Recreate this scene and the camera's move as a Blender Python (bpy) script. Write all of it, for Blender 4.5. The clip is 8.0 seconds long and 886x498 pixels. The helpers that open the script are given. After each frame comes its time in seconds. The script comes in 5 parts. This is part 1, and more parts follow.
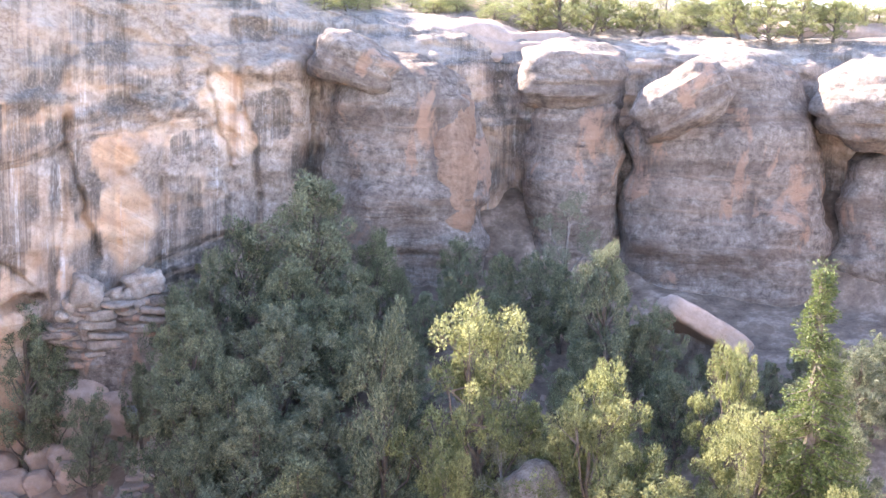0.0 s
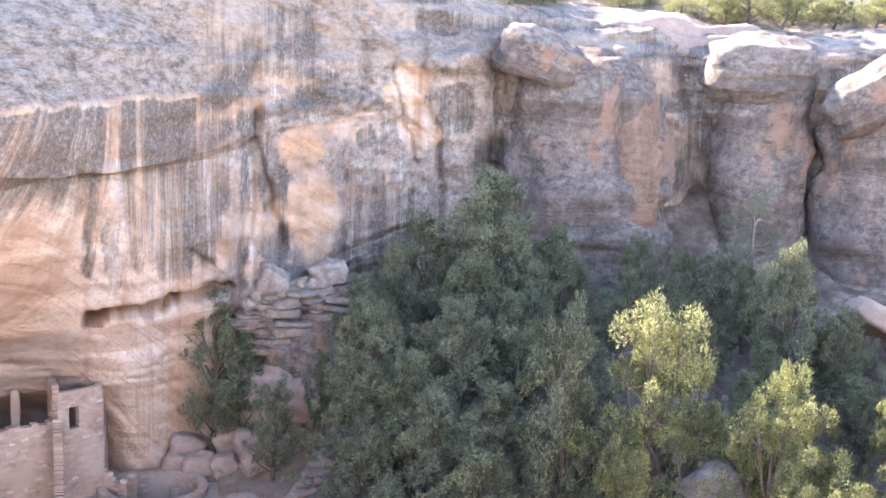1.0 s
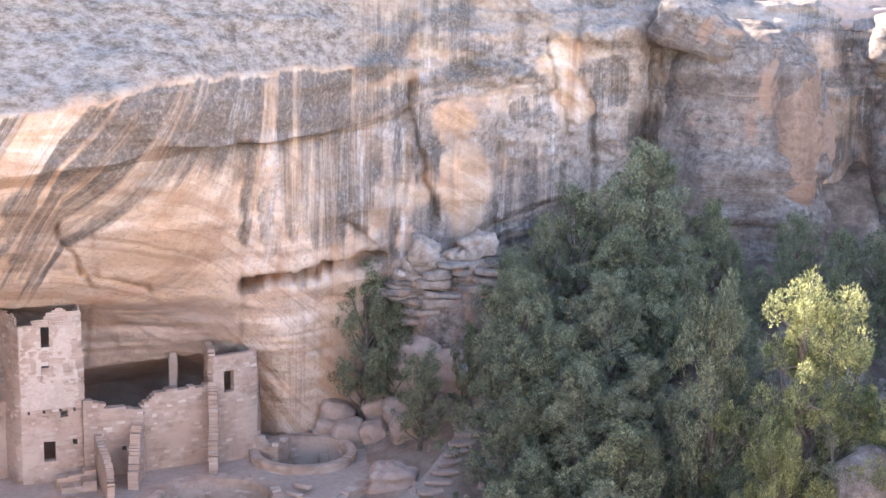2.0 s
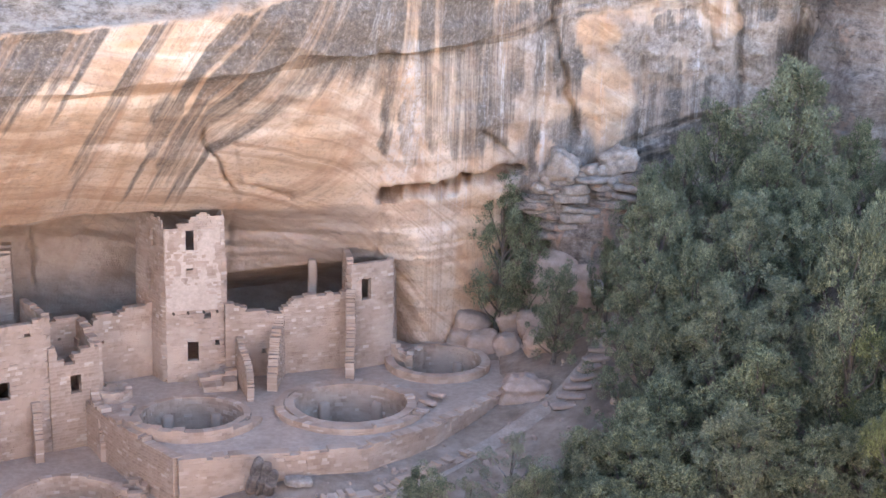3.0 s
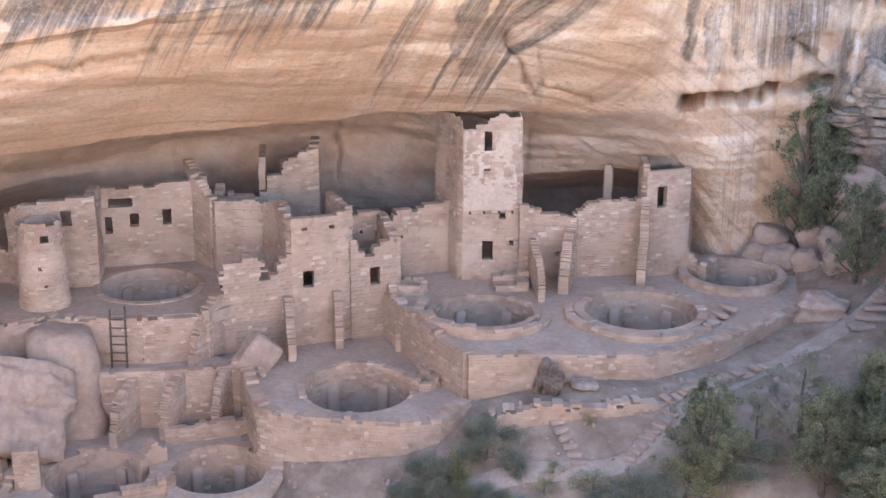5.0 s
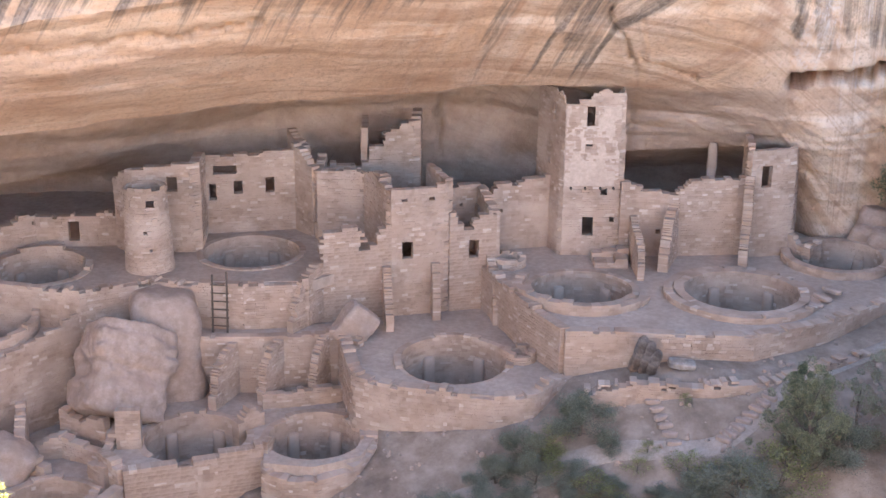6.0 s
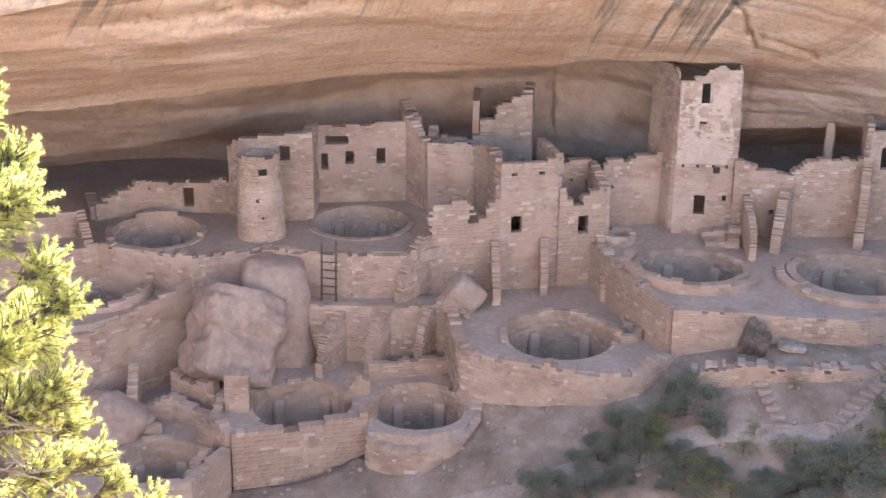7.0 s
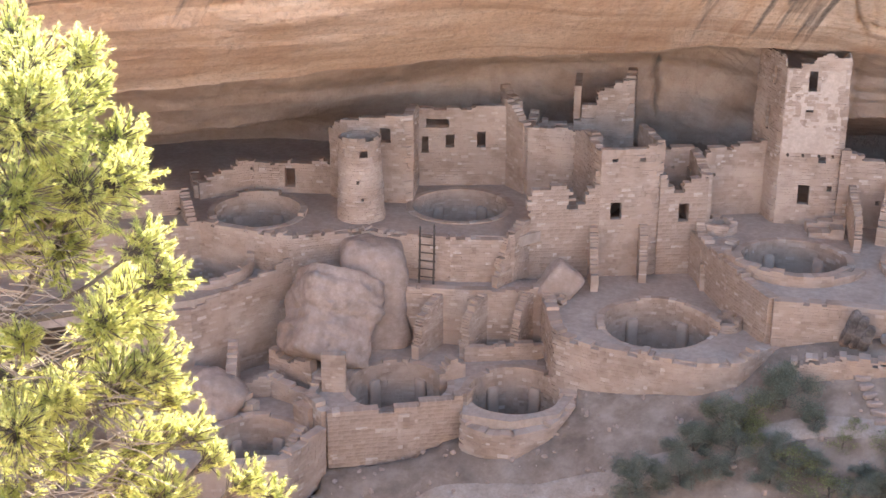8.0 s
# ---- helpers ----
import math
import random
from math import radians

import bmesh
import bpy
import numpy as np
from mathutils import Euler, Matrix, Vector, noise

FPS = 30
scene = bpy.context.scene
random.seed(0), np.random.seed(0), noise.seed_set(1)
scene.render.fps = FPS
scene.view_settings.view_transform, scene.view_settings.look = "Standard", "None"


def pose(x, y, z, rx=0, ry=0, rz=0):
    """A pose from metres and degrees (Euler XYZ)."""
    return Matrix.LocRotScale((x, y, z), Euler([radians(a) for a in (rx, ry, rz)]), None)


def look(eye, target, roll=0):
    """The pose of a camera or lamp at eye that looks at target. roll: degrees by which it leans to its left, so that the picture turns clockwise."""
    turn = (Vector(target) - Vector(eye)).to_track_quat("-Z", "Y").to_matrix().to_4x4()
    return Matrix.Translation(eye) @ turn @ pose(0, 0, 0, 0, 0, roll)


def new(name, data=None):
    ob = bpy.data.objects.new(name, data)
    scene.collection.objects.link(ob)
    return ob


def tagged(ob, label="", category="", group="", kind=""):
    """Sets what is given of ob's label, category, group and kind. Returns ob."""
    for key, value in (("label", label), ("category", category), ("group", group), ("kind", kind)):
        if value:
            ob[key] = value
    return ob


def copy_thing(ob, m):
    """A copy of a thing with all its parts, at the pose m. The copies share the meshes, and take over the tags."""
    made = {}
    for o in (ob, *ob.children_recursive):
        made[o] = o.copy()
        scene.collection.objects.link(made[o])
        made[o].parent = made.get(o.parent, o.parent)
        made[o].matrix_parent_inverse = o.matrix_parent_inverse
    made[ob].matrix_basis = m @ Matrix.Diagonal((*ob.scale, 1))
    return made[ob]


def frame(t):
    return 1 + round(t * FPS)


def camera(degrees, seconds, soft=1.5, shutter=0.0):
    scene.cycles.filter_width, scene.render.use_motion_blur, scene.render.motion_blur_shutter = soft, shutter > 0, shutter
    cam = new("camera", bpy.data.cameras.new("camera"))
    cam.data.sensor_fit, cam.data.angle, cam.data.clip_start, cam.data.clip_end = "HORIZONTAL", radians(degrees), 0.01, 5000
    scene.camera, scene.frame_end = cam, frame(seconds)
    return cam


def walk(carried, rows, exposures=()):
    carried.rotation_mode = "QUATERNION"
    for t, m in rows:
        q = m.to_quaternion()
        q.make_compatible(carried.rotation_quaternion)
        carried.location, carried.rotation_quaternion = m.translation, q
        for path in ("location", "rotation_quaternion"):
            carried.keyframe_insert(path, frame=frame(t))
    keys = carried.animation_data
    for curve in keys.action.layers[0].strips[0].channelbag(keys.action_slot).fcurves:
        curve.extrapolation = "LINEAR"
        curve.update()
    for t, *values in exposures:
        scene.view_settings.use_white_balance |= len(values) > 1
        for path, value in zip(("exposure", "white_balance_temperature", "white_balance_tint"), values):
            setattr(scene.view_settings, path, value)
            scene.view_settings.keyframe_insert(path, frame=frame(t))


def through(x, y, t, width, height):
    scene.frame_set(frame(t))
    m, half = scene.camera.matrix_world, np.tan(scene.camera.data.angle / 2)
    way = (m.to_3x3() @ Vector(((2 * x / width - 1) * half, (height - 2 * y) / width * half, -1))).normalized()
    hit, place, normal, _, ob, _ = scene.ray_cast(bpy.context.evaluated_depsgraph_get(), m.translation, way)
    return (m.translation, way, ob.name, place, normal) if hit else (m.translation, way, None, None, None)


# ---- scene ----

# ---- camera: it turns where it stands, on the rim across from the ruin ----
EYE = 22.0
cam = camera(35.65, 8.0)
TURNS = [
    (0.0, 81.147, -1.206, -25.384),
    (0.5, 81.000, -1.170, -21.891),
    (1.0, 80.764, -1.030, -17.805),
    (2.5, 78.017, -1.209, -8.560),
    (3.0, 75.783, -1.358, -5.538),
    (3.5, 74.264, -1.439, -3.058),
    (4.0, 72.996, -1.243, 0.380),
    (4.5, 72.429, -0.828, 3.882),
    (5.0, 71.620, -0.501, 6.926),
    (6.5, 69.946, -0.668, 13.516),
    (7.0, 69.333, -0.469, 16.063),
    (7.5, 68.943, -0.239, 18.242),
    (8.0, 68.650, -0.166, 20.313),
]
walk(cam, [(t, pose(0, 0, EYE, rx, ry, rz)) for t, rx, ry, rz in TURNS], [(0.0, 3.0, 6650, 20), (2.5, 2.88, 6850, 17), (4.0, 2.85, 6900, 14), (6.5, 2.72, 7050, 16), (8.0, 2.6, 7350, 15)])

# ---- world, sun ----
SUN_FROM = Vector((-0.45, 0.89, 0.0)).normalized()
SUN_HIGH = radians(31)
world = bpy.data.worlds.new("world")
scene.world = world
world.use_nodes = True
sky = world.node_tree.nodes.new("ShaderNodeTexSky")
sky.sky_type, sky.sun_disc = "NISHITA", False
sky.sun_elevation, sky.sun_rotation = SUN_HIGH, math.atan2(SUN_FROM.x, SUN_FROM.y)
sky.altitude, sky.dust_density = 2100, 1.0
world.node_tree.links.new(sky.outputs[0], world.node_tree.nodes["Background"].inputs[0])
world.node_tree.nodes["Background"].inputs[1].default_value = 0.15
sun = new("sun", bpy.data.lights.new("sun", "SUN"))
sun.data.energy, sun.data.angle, sun.data.color = 5.0, radians(0.5), (1.0, 0.94, 0.84)
to_sun = Vector((SUN_FROM.x * math.cos(SUN_HIGH), SUN_FROM.y * math.cos(SUN_HIGH), math.sin(SUN_HIGH)))
sun.matrix_world = look(to_sun * 100, (0, 0, 0))


# ---- numbers: noise, bearings ----
def lattice(ix, iy, iz, seed):
    n = (ix * 374761393 + iy * 668265263 + iz * 2147483647 + seed * 1274126177) & 0xFFFFFFFF
    n = ((n ^ (n >> 13)) * 1274126177) & 0xFFFFFFFF
    return ((n ^ (n >> 16)) & 0xFFFF) / 32767.5 - 1.0


def vnoise(x, y, z, seed=0):
    """Smooth noise, -1 to 1, on arrays."""
    x, y, z = np.broadcast_arrays(np.asarray(x, float), np.asarray(y, float), np.asarray(z, float))
    ix, iy, iz = (np.floor(a).astype(np.int64) for a in (x, y, z))
    fx, fy, fz = x - ix, y - iy, z - iz
    fx, fy, fz = (a * a * (3 - 2 * a) for a in (fx, fy, fz))
    out = 0
    for dx in (0, 1):
        for dy in (0, 1):
            for dz in (0, 1):
                w = (fx if dx else 1 - fx) * (fy if dy else 1 - fy) * (fz if dz else 1 - fz)
                out = out + w * lattice(ix + dx, iy + dy, iz + dz, seed)
    return out


def fbm(x, y, z, octaves=4, seed=0):
    out, amp = 0, 1.0
    for k in range(octaves):
        f = 2.03 ** k
        out = out + amp * vnoise(x * f, y * f, z * f, seed + 17 * k)
        amp *= 0.5
    return out


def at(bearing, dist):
    """Plan place at a bearing (degrees, right of straight ahead) and distance from the camera."""
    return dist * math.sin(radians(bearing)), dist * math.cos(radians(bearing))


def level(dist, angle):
    """Height that puts a mark at an angle above eye level in the camera's view."""
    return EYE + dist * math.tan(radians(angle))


# ---- materials ----
def material(name, rough=0.9):
    m = bpy.data.materials.new(name)
    m.use_nodes = True
    t = m.node_tree
    b = t.nodes["Principled BSDF"]
    b.inputs["Roughness"].default_value = rough
    b.inputs["Specular IOR Level"].default_value = 0.2
    return m, t, b


def node(t, kind, **sets):
    n = t.nodes.new("ShaderNode" + kind)
    for k, v in sets.items():
        n.inputs[k.replace("_", " ")].default_value = v
    return n


def coords(t, which="Object", scale=(1, 1, 1)):
    c = t.nodes.new("ShaderNodeTexCoord")
    m = node(t, "Mapping", Scale=scale)
    t.links.new(c.outputs[which], m.inputs["Vector"])
    return m.outputs[0]


def grain(t, where, scale, detail=6.0, rough=0.6, distortion=0.0):
    n = node(t, "TexNoise", Scale=scale, Detail=detail, Roughness=rough, Distortion=distortion)
    t.links.new(where, n.inputs["Vector"])
    return n.outputs["Fac"]


def ramp(t, fac, *stops):
    r = t.nodes.new("ShaderNodeValToRGB")
    e = r.color_ramp.elements
    while len(e) < len(stops):
        e.new(0.5)
    for el, (p, c) in zip(e, stops):
        el.position = p
        el.color = (*c, 1) if isinstance(c, tuple) else (c, c, c, 1)
    t.links.new(fac, r.inputs[0])
    return r.outputs[0]


def mix(t, fac, a, b, how="MIX"):
    m = t.nodes.new("ShaderNodeMix")
    m.data_type, m.blend_type = "RGBA", how
    for sock, v in ((m.inputs[0], fac), (m.inputs[6], a), (m.inputs[7], b)):
        if isinstance(v, bpy.types.NodeSocket):
            t.links.new(v, sock)
        else:
            sock.default_value = (*v, 1) if isinstance(v, tuple) else v
    return m.outputs[2]


def calc(t, how, a, b=0.0, clamp=False):
    m = t.nodes.new("ShaderNodeMath")
    m.operation, m.use_clamp = how, clamp
    for sock, v in ((m.inputs[0], a), (m.inputs[1], b)):
        if isinstance(v, bpy.types.NodeSocket):
            t.links.new(v, sock)
        else:
            sock.default_value = v
    return m.outputs[0]


def bump(t, b, height, strength=0.5, distance=0.05):
    n = node(t, "Bump", Strength=strength, Distance=distance)
    t.links.new(height, n.inputs["Height"])
    t.links.new(n.outputs[0], b.inputs["Normal"])


def attribute(t, name):
    a = t.nodes.new("ShaderNodeAttribute")
    a.attribute_name = name
    return a.outputs["Fac"]


def cliff_material():
    """Sandstone: orange to buff, desert varnish in streaks that run down the face, grey lichen on the upper beds, their
    albedo lowered against too much sun.
    """
    m, t, b = material("sandstone_cliff", 0.92)
    uv = coords(t, "UV")
    ob = coords(t)
    big = grain(t, coords(t, "UV", (0.10, 0.16, 1)), 1.0, 4, 0.55, 0.6)
    streak_wash = grain(t, coords(t, "UV", (0.55, 0.05, 1)), 1.0, 5, 0.6, 0.4)
    base = ramp(t, big, (0.3, (0.53, 0.335, 0.215)), (0.5, (0.64, 0.435, 0.295)), (0.7, (0.70, 0.525, 0.39)))
    base = mix(t, calc(t, "MULTIPLY", ramp(t, streak_wash, (0.45, 0.0), (0.62, 0.75)), attribute(t, "runs")), base, (0.76, 0.62, 0.50))
    brown = grain(t, coords(t, "UV", (2.0, 0.07, 1)), 1.0, 7, 0.65, 0.3)
    base = mix(t, calc(t, "MULTIPLY", ramp(t, brown, (0.52, 0.0), (0.66, 0.55)), attribute(t, "runs")), base, (0.36, 0.20, 0.125))
    swoop = grain(t, coords(t, "UV", (0.09, 0.75, 1)), 1.0, 7, 0.6, 1.0)
    base = mix(t, ramp(t, swoop, (0.50, 0.0), (0.60, 0.5)), base, (0.43, 0.26, 0.165))
    base = mix(t, ramp(t, swoop, (0.34, 0.55), (0.44, 0.0)), base, (0.78, 0.62, 0.48))
    chips = grain(t, ob, 4.5, 12, 0.85)
    base = mix(t, ramp(t, chips, (0.38, 0.65), (0.5, 0.0)), base, (0.33, 0.22, 0.155))
    bedding = grain(t, coords(t, "Object", (0.05, 0.05, 1.6)), 1.0, 5, 0.65, 0.3)
    base = mix(t, 0.25, base, ramp(t, bedding, (0.3, (0.36, 0.30, 0.27)), (0.6, (0.62, 0.58, 0.55))), "OVERLAY")
    lichen = grain(t, ob, 2.4, 12, 0.82)
    grey = ramp(t, lichen, (0.37, (0.165, 0.125, 0.10)), (0.49, (0.33, 0.262, 0.218)), (0.60, (0.49, 0.41, 0.355)))
    base = mix(t, attribute(t, "grey"), base, grey)
    # upper beds: colour darkened below the face's, to look shaded where over-lit
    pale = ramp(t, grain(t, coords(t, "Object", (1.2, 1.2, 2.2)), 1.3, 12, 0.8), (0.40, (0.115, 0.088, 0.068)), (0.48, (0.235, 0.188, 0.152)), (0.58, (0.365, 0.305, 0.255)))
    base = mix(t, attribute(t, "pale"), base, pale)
    # duller, darker tan on the back wall, which sets off the brow edge
    recess_tan = ramp(t, grain(t, ob, 0.8, 7, 0.65), (0.35, (0.35, 0.26, 0.205)), (0.65, (0.50, 0.39, 0.32)))
    base = mix(t, attribute(t, "recess_dull"), base, recess_tan)
    # thin open cracks along the beds
    ridge = grain(t, coords(t, "UV", (0.16, 0.42, 1)), 1.0, 5, 0.6, 1.2)
    crack = ramp(t, calc(t, "ABSOLUTE", calc(t, "SUBTRACT", ridge, 0.5)), (0.0, 1.0), (0.012, 0.0))
    crack = calc(t, "MULTIPLY", crack, ramp(t, big, (0.52, 0.0), (0.64, 0.18)))
    base = mix(t, crack, base, (0.16, 0.10, 0.07))
    # varnish
    s1 = grain(t, coords(t, "UV", (1.9, 0.06, 1)), 1.0, 9, 0.75, 0.3)
    s2 = grain(t, coords(t, "UV", (0.22, 0.05, 1)), 1.0, 3, 0.5, 0.6)
    amount = calc(t, "ADD", calc(t, "MULTIPLY", s1, 0.85), calc(t, "MULTIPLY", s2, 0.15))
    amount = calc(t, "ADD", amount, calc(t, "SUBTRACT", attribute(t, "varnish"), 0.5))
    amount = ramp(t, amount, (0.45, 0.0), (0.53, 0.55), (0.62, 1.0))
    speck = ramp(t, grain(t, ob, 5.0, 6, 0.8), (0.40, (0.10, 0.08, 0.068)), (0.54, (0.175, 0.145, 0.122)), (0.66, (0.36, 0.30, 0.26)))
    base = mix(t, calc(t, "MULTIPLY", amount, 0.92), base, speck)
    # pale salts in run marks
    salts = grain(t, coords(t, "UV", (1.7, 0.08, 1)), 1.0, 7, 0.7, 0.2)
    salt_fac = calc(t, "MULTIPLY", ramp(t, salts, (0.56, 0.0), (0.66, 0.8)), ramp(t, lichen, (0.42, 0.0), (0.55, 1.0)))
    base = mix(t, calc(t, "MULTIPLY", salt_fac, attribute(t, "salt")), base, (0.66, 0.60, 0.56))
    t.links.new(base, b.inputs["Base Color"])
    h = calc(t, "ADD", grain(t, ob, 2.2, 10, 0.7), calc(t, "MULTIPLY", bedding, 0.8))
    h = calc(t, "SUBTRACT", h, crack)
    bump(t, b, h, 0.7, 0.25)
    return m


def boulder_material(name, dark, mid, light, warm, crusty=0.8):
    m, t, b = material(name, 0.95)
    ob = coords(t)
    c = ramp(t, grain(t, ob, 2.6, 12, 0.78), (0.36, dark), (0.5, mid), (0.63, light))
    beds = grain(t, coords(t, "Object", (0.12, 0.12, 1.7)), 1.0, 6, 0.6, 0.5)
    c = mix(t, ramp(t, beds, (0.5, 0.0), (0.7, 0.6)), c, warm)
    runs = grain(t, coords(t, "Object", (0.7, 0.7, 0.06)), 1.0, 6, 0.6)
    c = mix(t, ramp(t, runs, (0.5, 0.0), (0.68, 0.75)), c, dark)
    t.links.new(c, b.inputs["Base Color"])
    broad = grain(t, coords(t, "Object", (0.09, 0.09, 0.5)), 1.0, 6, 0.6, 0.8)
    c = mix(t, calc(t, "MULTIPLY", ramp(t, broad, (0.50, 0.0), (0.57, 0.62)), crusty), c, tuple(v * f for v, f in zip(dark, (0.95, 0.82, 0.72))))
    patch = grain(t, coords(t, "Object", (0.34, 0.34, 0.22)), 1.0, 5, 0.6, 0.5)
    c = mix(t, calc(t, "MULTIPLY", ramp(t, patch, (0.575, 0.0), (0.62, 0.85)), crusty), c, tuple(v * f for v, f in zip(warm, (1.12, 1.0, 0.95))))
    crust = grain(t, coords(t, "Object", (0.8, 0.8, 1.6)), 1.0, 12, 0.8)
    c = mix(t, ramp(t, crust, (0.36, crusty), (0.48, 0.0)), c, tuple(0.55 * v for v in dark))
    t.links.new(c, b.inputs["Base Color"])
    bump(t, b, calc(t, "ADD", grain(t, ob, 4.0, 12, 0.85), calc(t, "MULTIPLY", beds, 1.5)), 1.0 if crusty > 0.4 else 0.45, 0.35 if crusty > 0.4 else 0.12)
    return m


def masonry_material():
    m, t, b = material("sandstone_masonry", 0.95)
    g = t.nodes.new("ShaderNodeNewGeometry")
    c = ramp(t, g.outputs["Random Per Island"], (0.0, (0.34, 0.235, 0.175)), (0.45, (0.42, 0.30, 0.228)), (0.80, (0.455, 0.33, 0.255)), (0.92, (0.55, 0.42, 0.335)), (1.0, (0.72, 0.61, 0.52)))
    ob = coords(t)
    stain = grain(t, ob, 0.55, 7, 0.65)
    c = mix(t, ramp(t, stain, (0.4, 0.45), (0.62, 0.0)), c, (0.30, 0.21, 0.155))
    mud = grain(t, ob, 1.1, 6, 0.6)
    c = mix(t, ramp(t, mud, (0.42, 0.0), (0.58, 0.85)), c, (0.45, 0.325, 0.248))
    bleached = grain(t, coords(t, "Object", (0.3, 0.3, 0.45)), 1.0, 6, 0.6, 0.5)
    c = mix(t, ramp(t, bleached, (0.5, 0.0), (0.62, 0.6)), c, (0.56, 0.435, 0.35))
    t.links.new(c, b.inputs["Base Color"])
    bump(t, b, grain(t, ob, 11.0, 8, 0.7), 0.6, 0.04)
    return m


def plain_rock(name, stops, scale=1.0, relief=0.05):
    m, t, b = material(name, 0.95)
    ob = coords(t)
    c = ramp(t, grain(t, ob, scale, 9, 0.68), *stops)
    c = mix(t, ramp(t, grain(t, ob, scale * 7, 6, 0.7), (0.4, 0.3), (0.6, 0.0)), c, tuple(0.55 * v for v in stops[0][1]))
    t.links.new(c, b.inputs["Base Color"])
    bump(t, b, grain(t, ob, scale * 5, 10, 0.75), 0.6, relief)
    return m


def leaf_material(name, dark, light, through=0.25):
    m, t, b = material(name, 0.6)
    g = t.nodes.new("ShaderNodeNewGeometry")
    c = ramp(t, g.outputs["Random Per Island"], (0.0, dark), (0.6, tuple((p + q) / 2 for p, q in zip(dark, light))), (1.0, light))
    o = t.nodes.new("ShaderNodeObjectInfo")
    c = mix(t, calc(t, "MULTIPLY", o.outputs["Random"], 0.4), c, tuple(v * f for v, f in zip(light, (0.8, 0.75, 0.9))))
    c = mix(t, ramp(t, grain(t, coords(t), 1.7, 3, 0.6), (0.40, 0.6), (0.52, 0.0)), c, tuple(0.9 * v for v in dark))
    t.links.new(c, b.inputs["Base Color"])
    tr = t.nodes.new("ShaderNodeBsdfTranslucent")
    t.links.new(c, tr.inputs[0])
    mx = node(t, "MixShader", Fac=through)
    out = t.nodes["Material Output"]
    t.links.new(b.outputs[0], mx.inputs[1])
    t.links.new(tr.outputs[0], mx.inputs[2])
    t.links.new(mx.outputs[0], out.inputs[0])
    return m


CLIFF = cliff_material()
GREY_ROCK = boulder_material("grey_sandstone", (0.20, 0.16, 0.138), (0.41, 0.335, 0.288), (0.61, 0.525, 0.46), (0.58, 0.405, 0.30))
TAN_ROCK = boulder_material("tan_sandstone", (0.33, 0.24, 0.19), (0.42, 0.31, 0.25), (0.50, 0.38, 0.315), (0.40, 0.285, 0.22), 0.2)
ORANGE_ROCK = boulder_material("orange_sandstone", (0.30, 0.19, 0.135), (0.52, 0.34, 0.24), (0.62, 0.44, 0.33), (0.58, 0.37, 0.25), 0.5)
PALE_ROCK = plain_rock("pale_sandstone", ((0.32, (0.22, 0.17, 0.135)), (0.5, (0.38, 0.31, 0.26)), (0.68, (0.54, 0.47, 0.41))), 1.6, 0.12)
MASONRY = masonry_material()
STONE = masonry_material()
STONE.name = "dressed_stone"
for _n in [n for n in STONE.node_tree.nodes if n.bl_idname == "ShaderNodeNewGeometry"]:
    _r = _n.outputs["Random Per Island"].links[0].to_socket
    STONE.node_tree.links.new(STONE.node_tree.nodes.new("ShaderNodeObjectInfo").outputs["Random"], _r)
DIRT = plain_rock("trodden_earth", ((0.3, (0.38, 0.285, 0.225)), (0.55, (0.47, 0.365, 0.295)), (0.75, (0.54, 0.435, 0.36))), 0.5, 0.03)
TALUS = plain_rock("talus_soil", ((0.34, (0.11, 0.08, 0.06)), (0.52, (0.235, 0.175, 0.135)), (0.66, (0.42, 0.33, 0.265))), 0.6, 0.15)
_t = TALUS.node_tree
_b = _t.nodes["Principled BSDF"]
_soil = ramp(_t, grain(_t, coords(_t), 0.9, 8, 0.65), (0.3, (0.19, 0.135, 0.10)), (0.5, (0.30, 0.225, 0.172)), (0.7, (0.42, 0.325, 0.26)))
_t.links.new(mix(_t, attribute(_t, "dust"), _b.inputs["Base Color"].links[0].from_socket, _soil), _b.inputs["Base Color"])
# pale reflector colour for unseen ground, added to brighten the alcove
BOUNCE_GROUND = plain_rock("bounce_ground", ((0.32, (0.44, 0.34, 0.26)), (0.52, (0.58, 0.47, 0.38)), (0.7, (0.68, 0.58, 0.49))), 0.4, 0.1)
PLASTER = plain_rock("mud_plaster", ((0.35, (0.50, 0.38, 0.30)), (0.6, (0.60, 0.475, 0.385))), 0.8, 0.01)
TRAIL = plain_rock("trail_dust", ((0.3, (0.31, 0.235, 0.185)), (0.55, (0.42, 0.335, 0.275)), (0.75, (0.50, 0.41, 0.345))), 1.2, 0.05)
BARK = plain_rock("juniper_bark", ((0.35, (0.10, 0.075, 0.06)), (0.65, (0.22, 0.18, 0.15))), 6.0, 0.03)
DEAD_WOOD = plain_rock("weathered_wood", ((0.35, (0.20, 0.165, 0.145)), (0.65, (0.42, 0.365, 0.33))), 5.0, 0.02)
OLD_WOOD = plain_rock("dark_timber", ((0.35, (0.09, 0.065, 0.05)), (0.65, (0.17, 0.13, 0.10))), 6.0, 0.02)
JUNIPER = leaf_material("juniper_leaf", (0.06, 0.07, 0.043), (0.36, 0.375, 0.215), 0.12)
PINYON = leaf_material("pinyon_leaf", (0.11, 0.125, 0.05), (0.43, 0.43, 0.19), 0.42)
FIR = leaf_material("fir_leaf", (0.055, 0.08, 0.028), (0.24, 0.27, 0.09), 0.3)
SAGE = leaf_material("sage_leaf", (0.13, 0.14, 0.10), (0.32, 0.33, 0.24), 0.2)
SILVER = leaf_material("pale_leaf", (0.17, 0.175, 0.11), (0.37, 0.37, 0.25), 0.3)
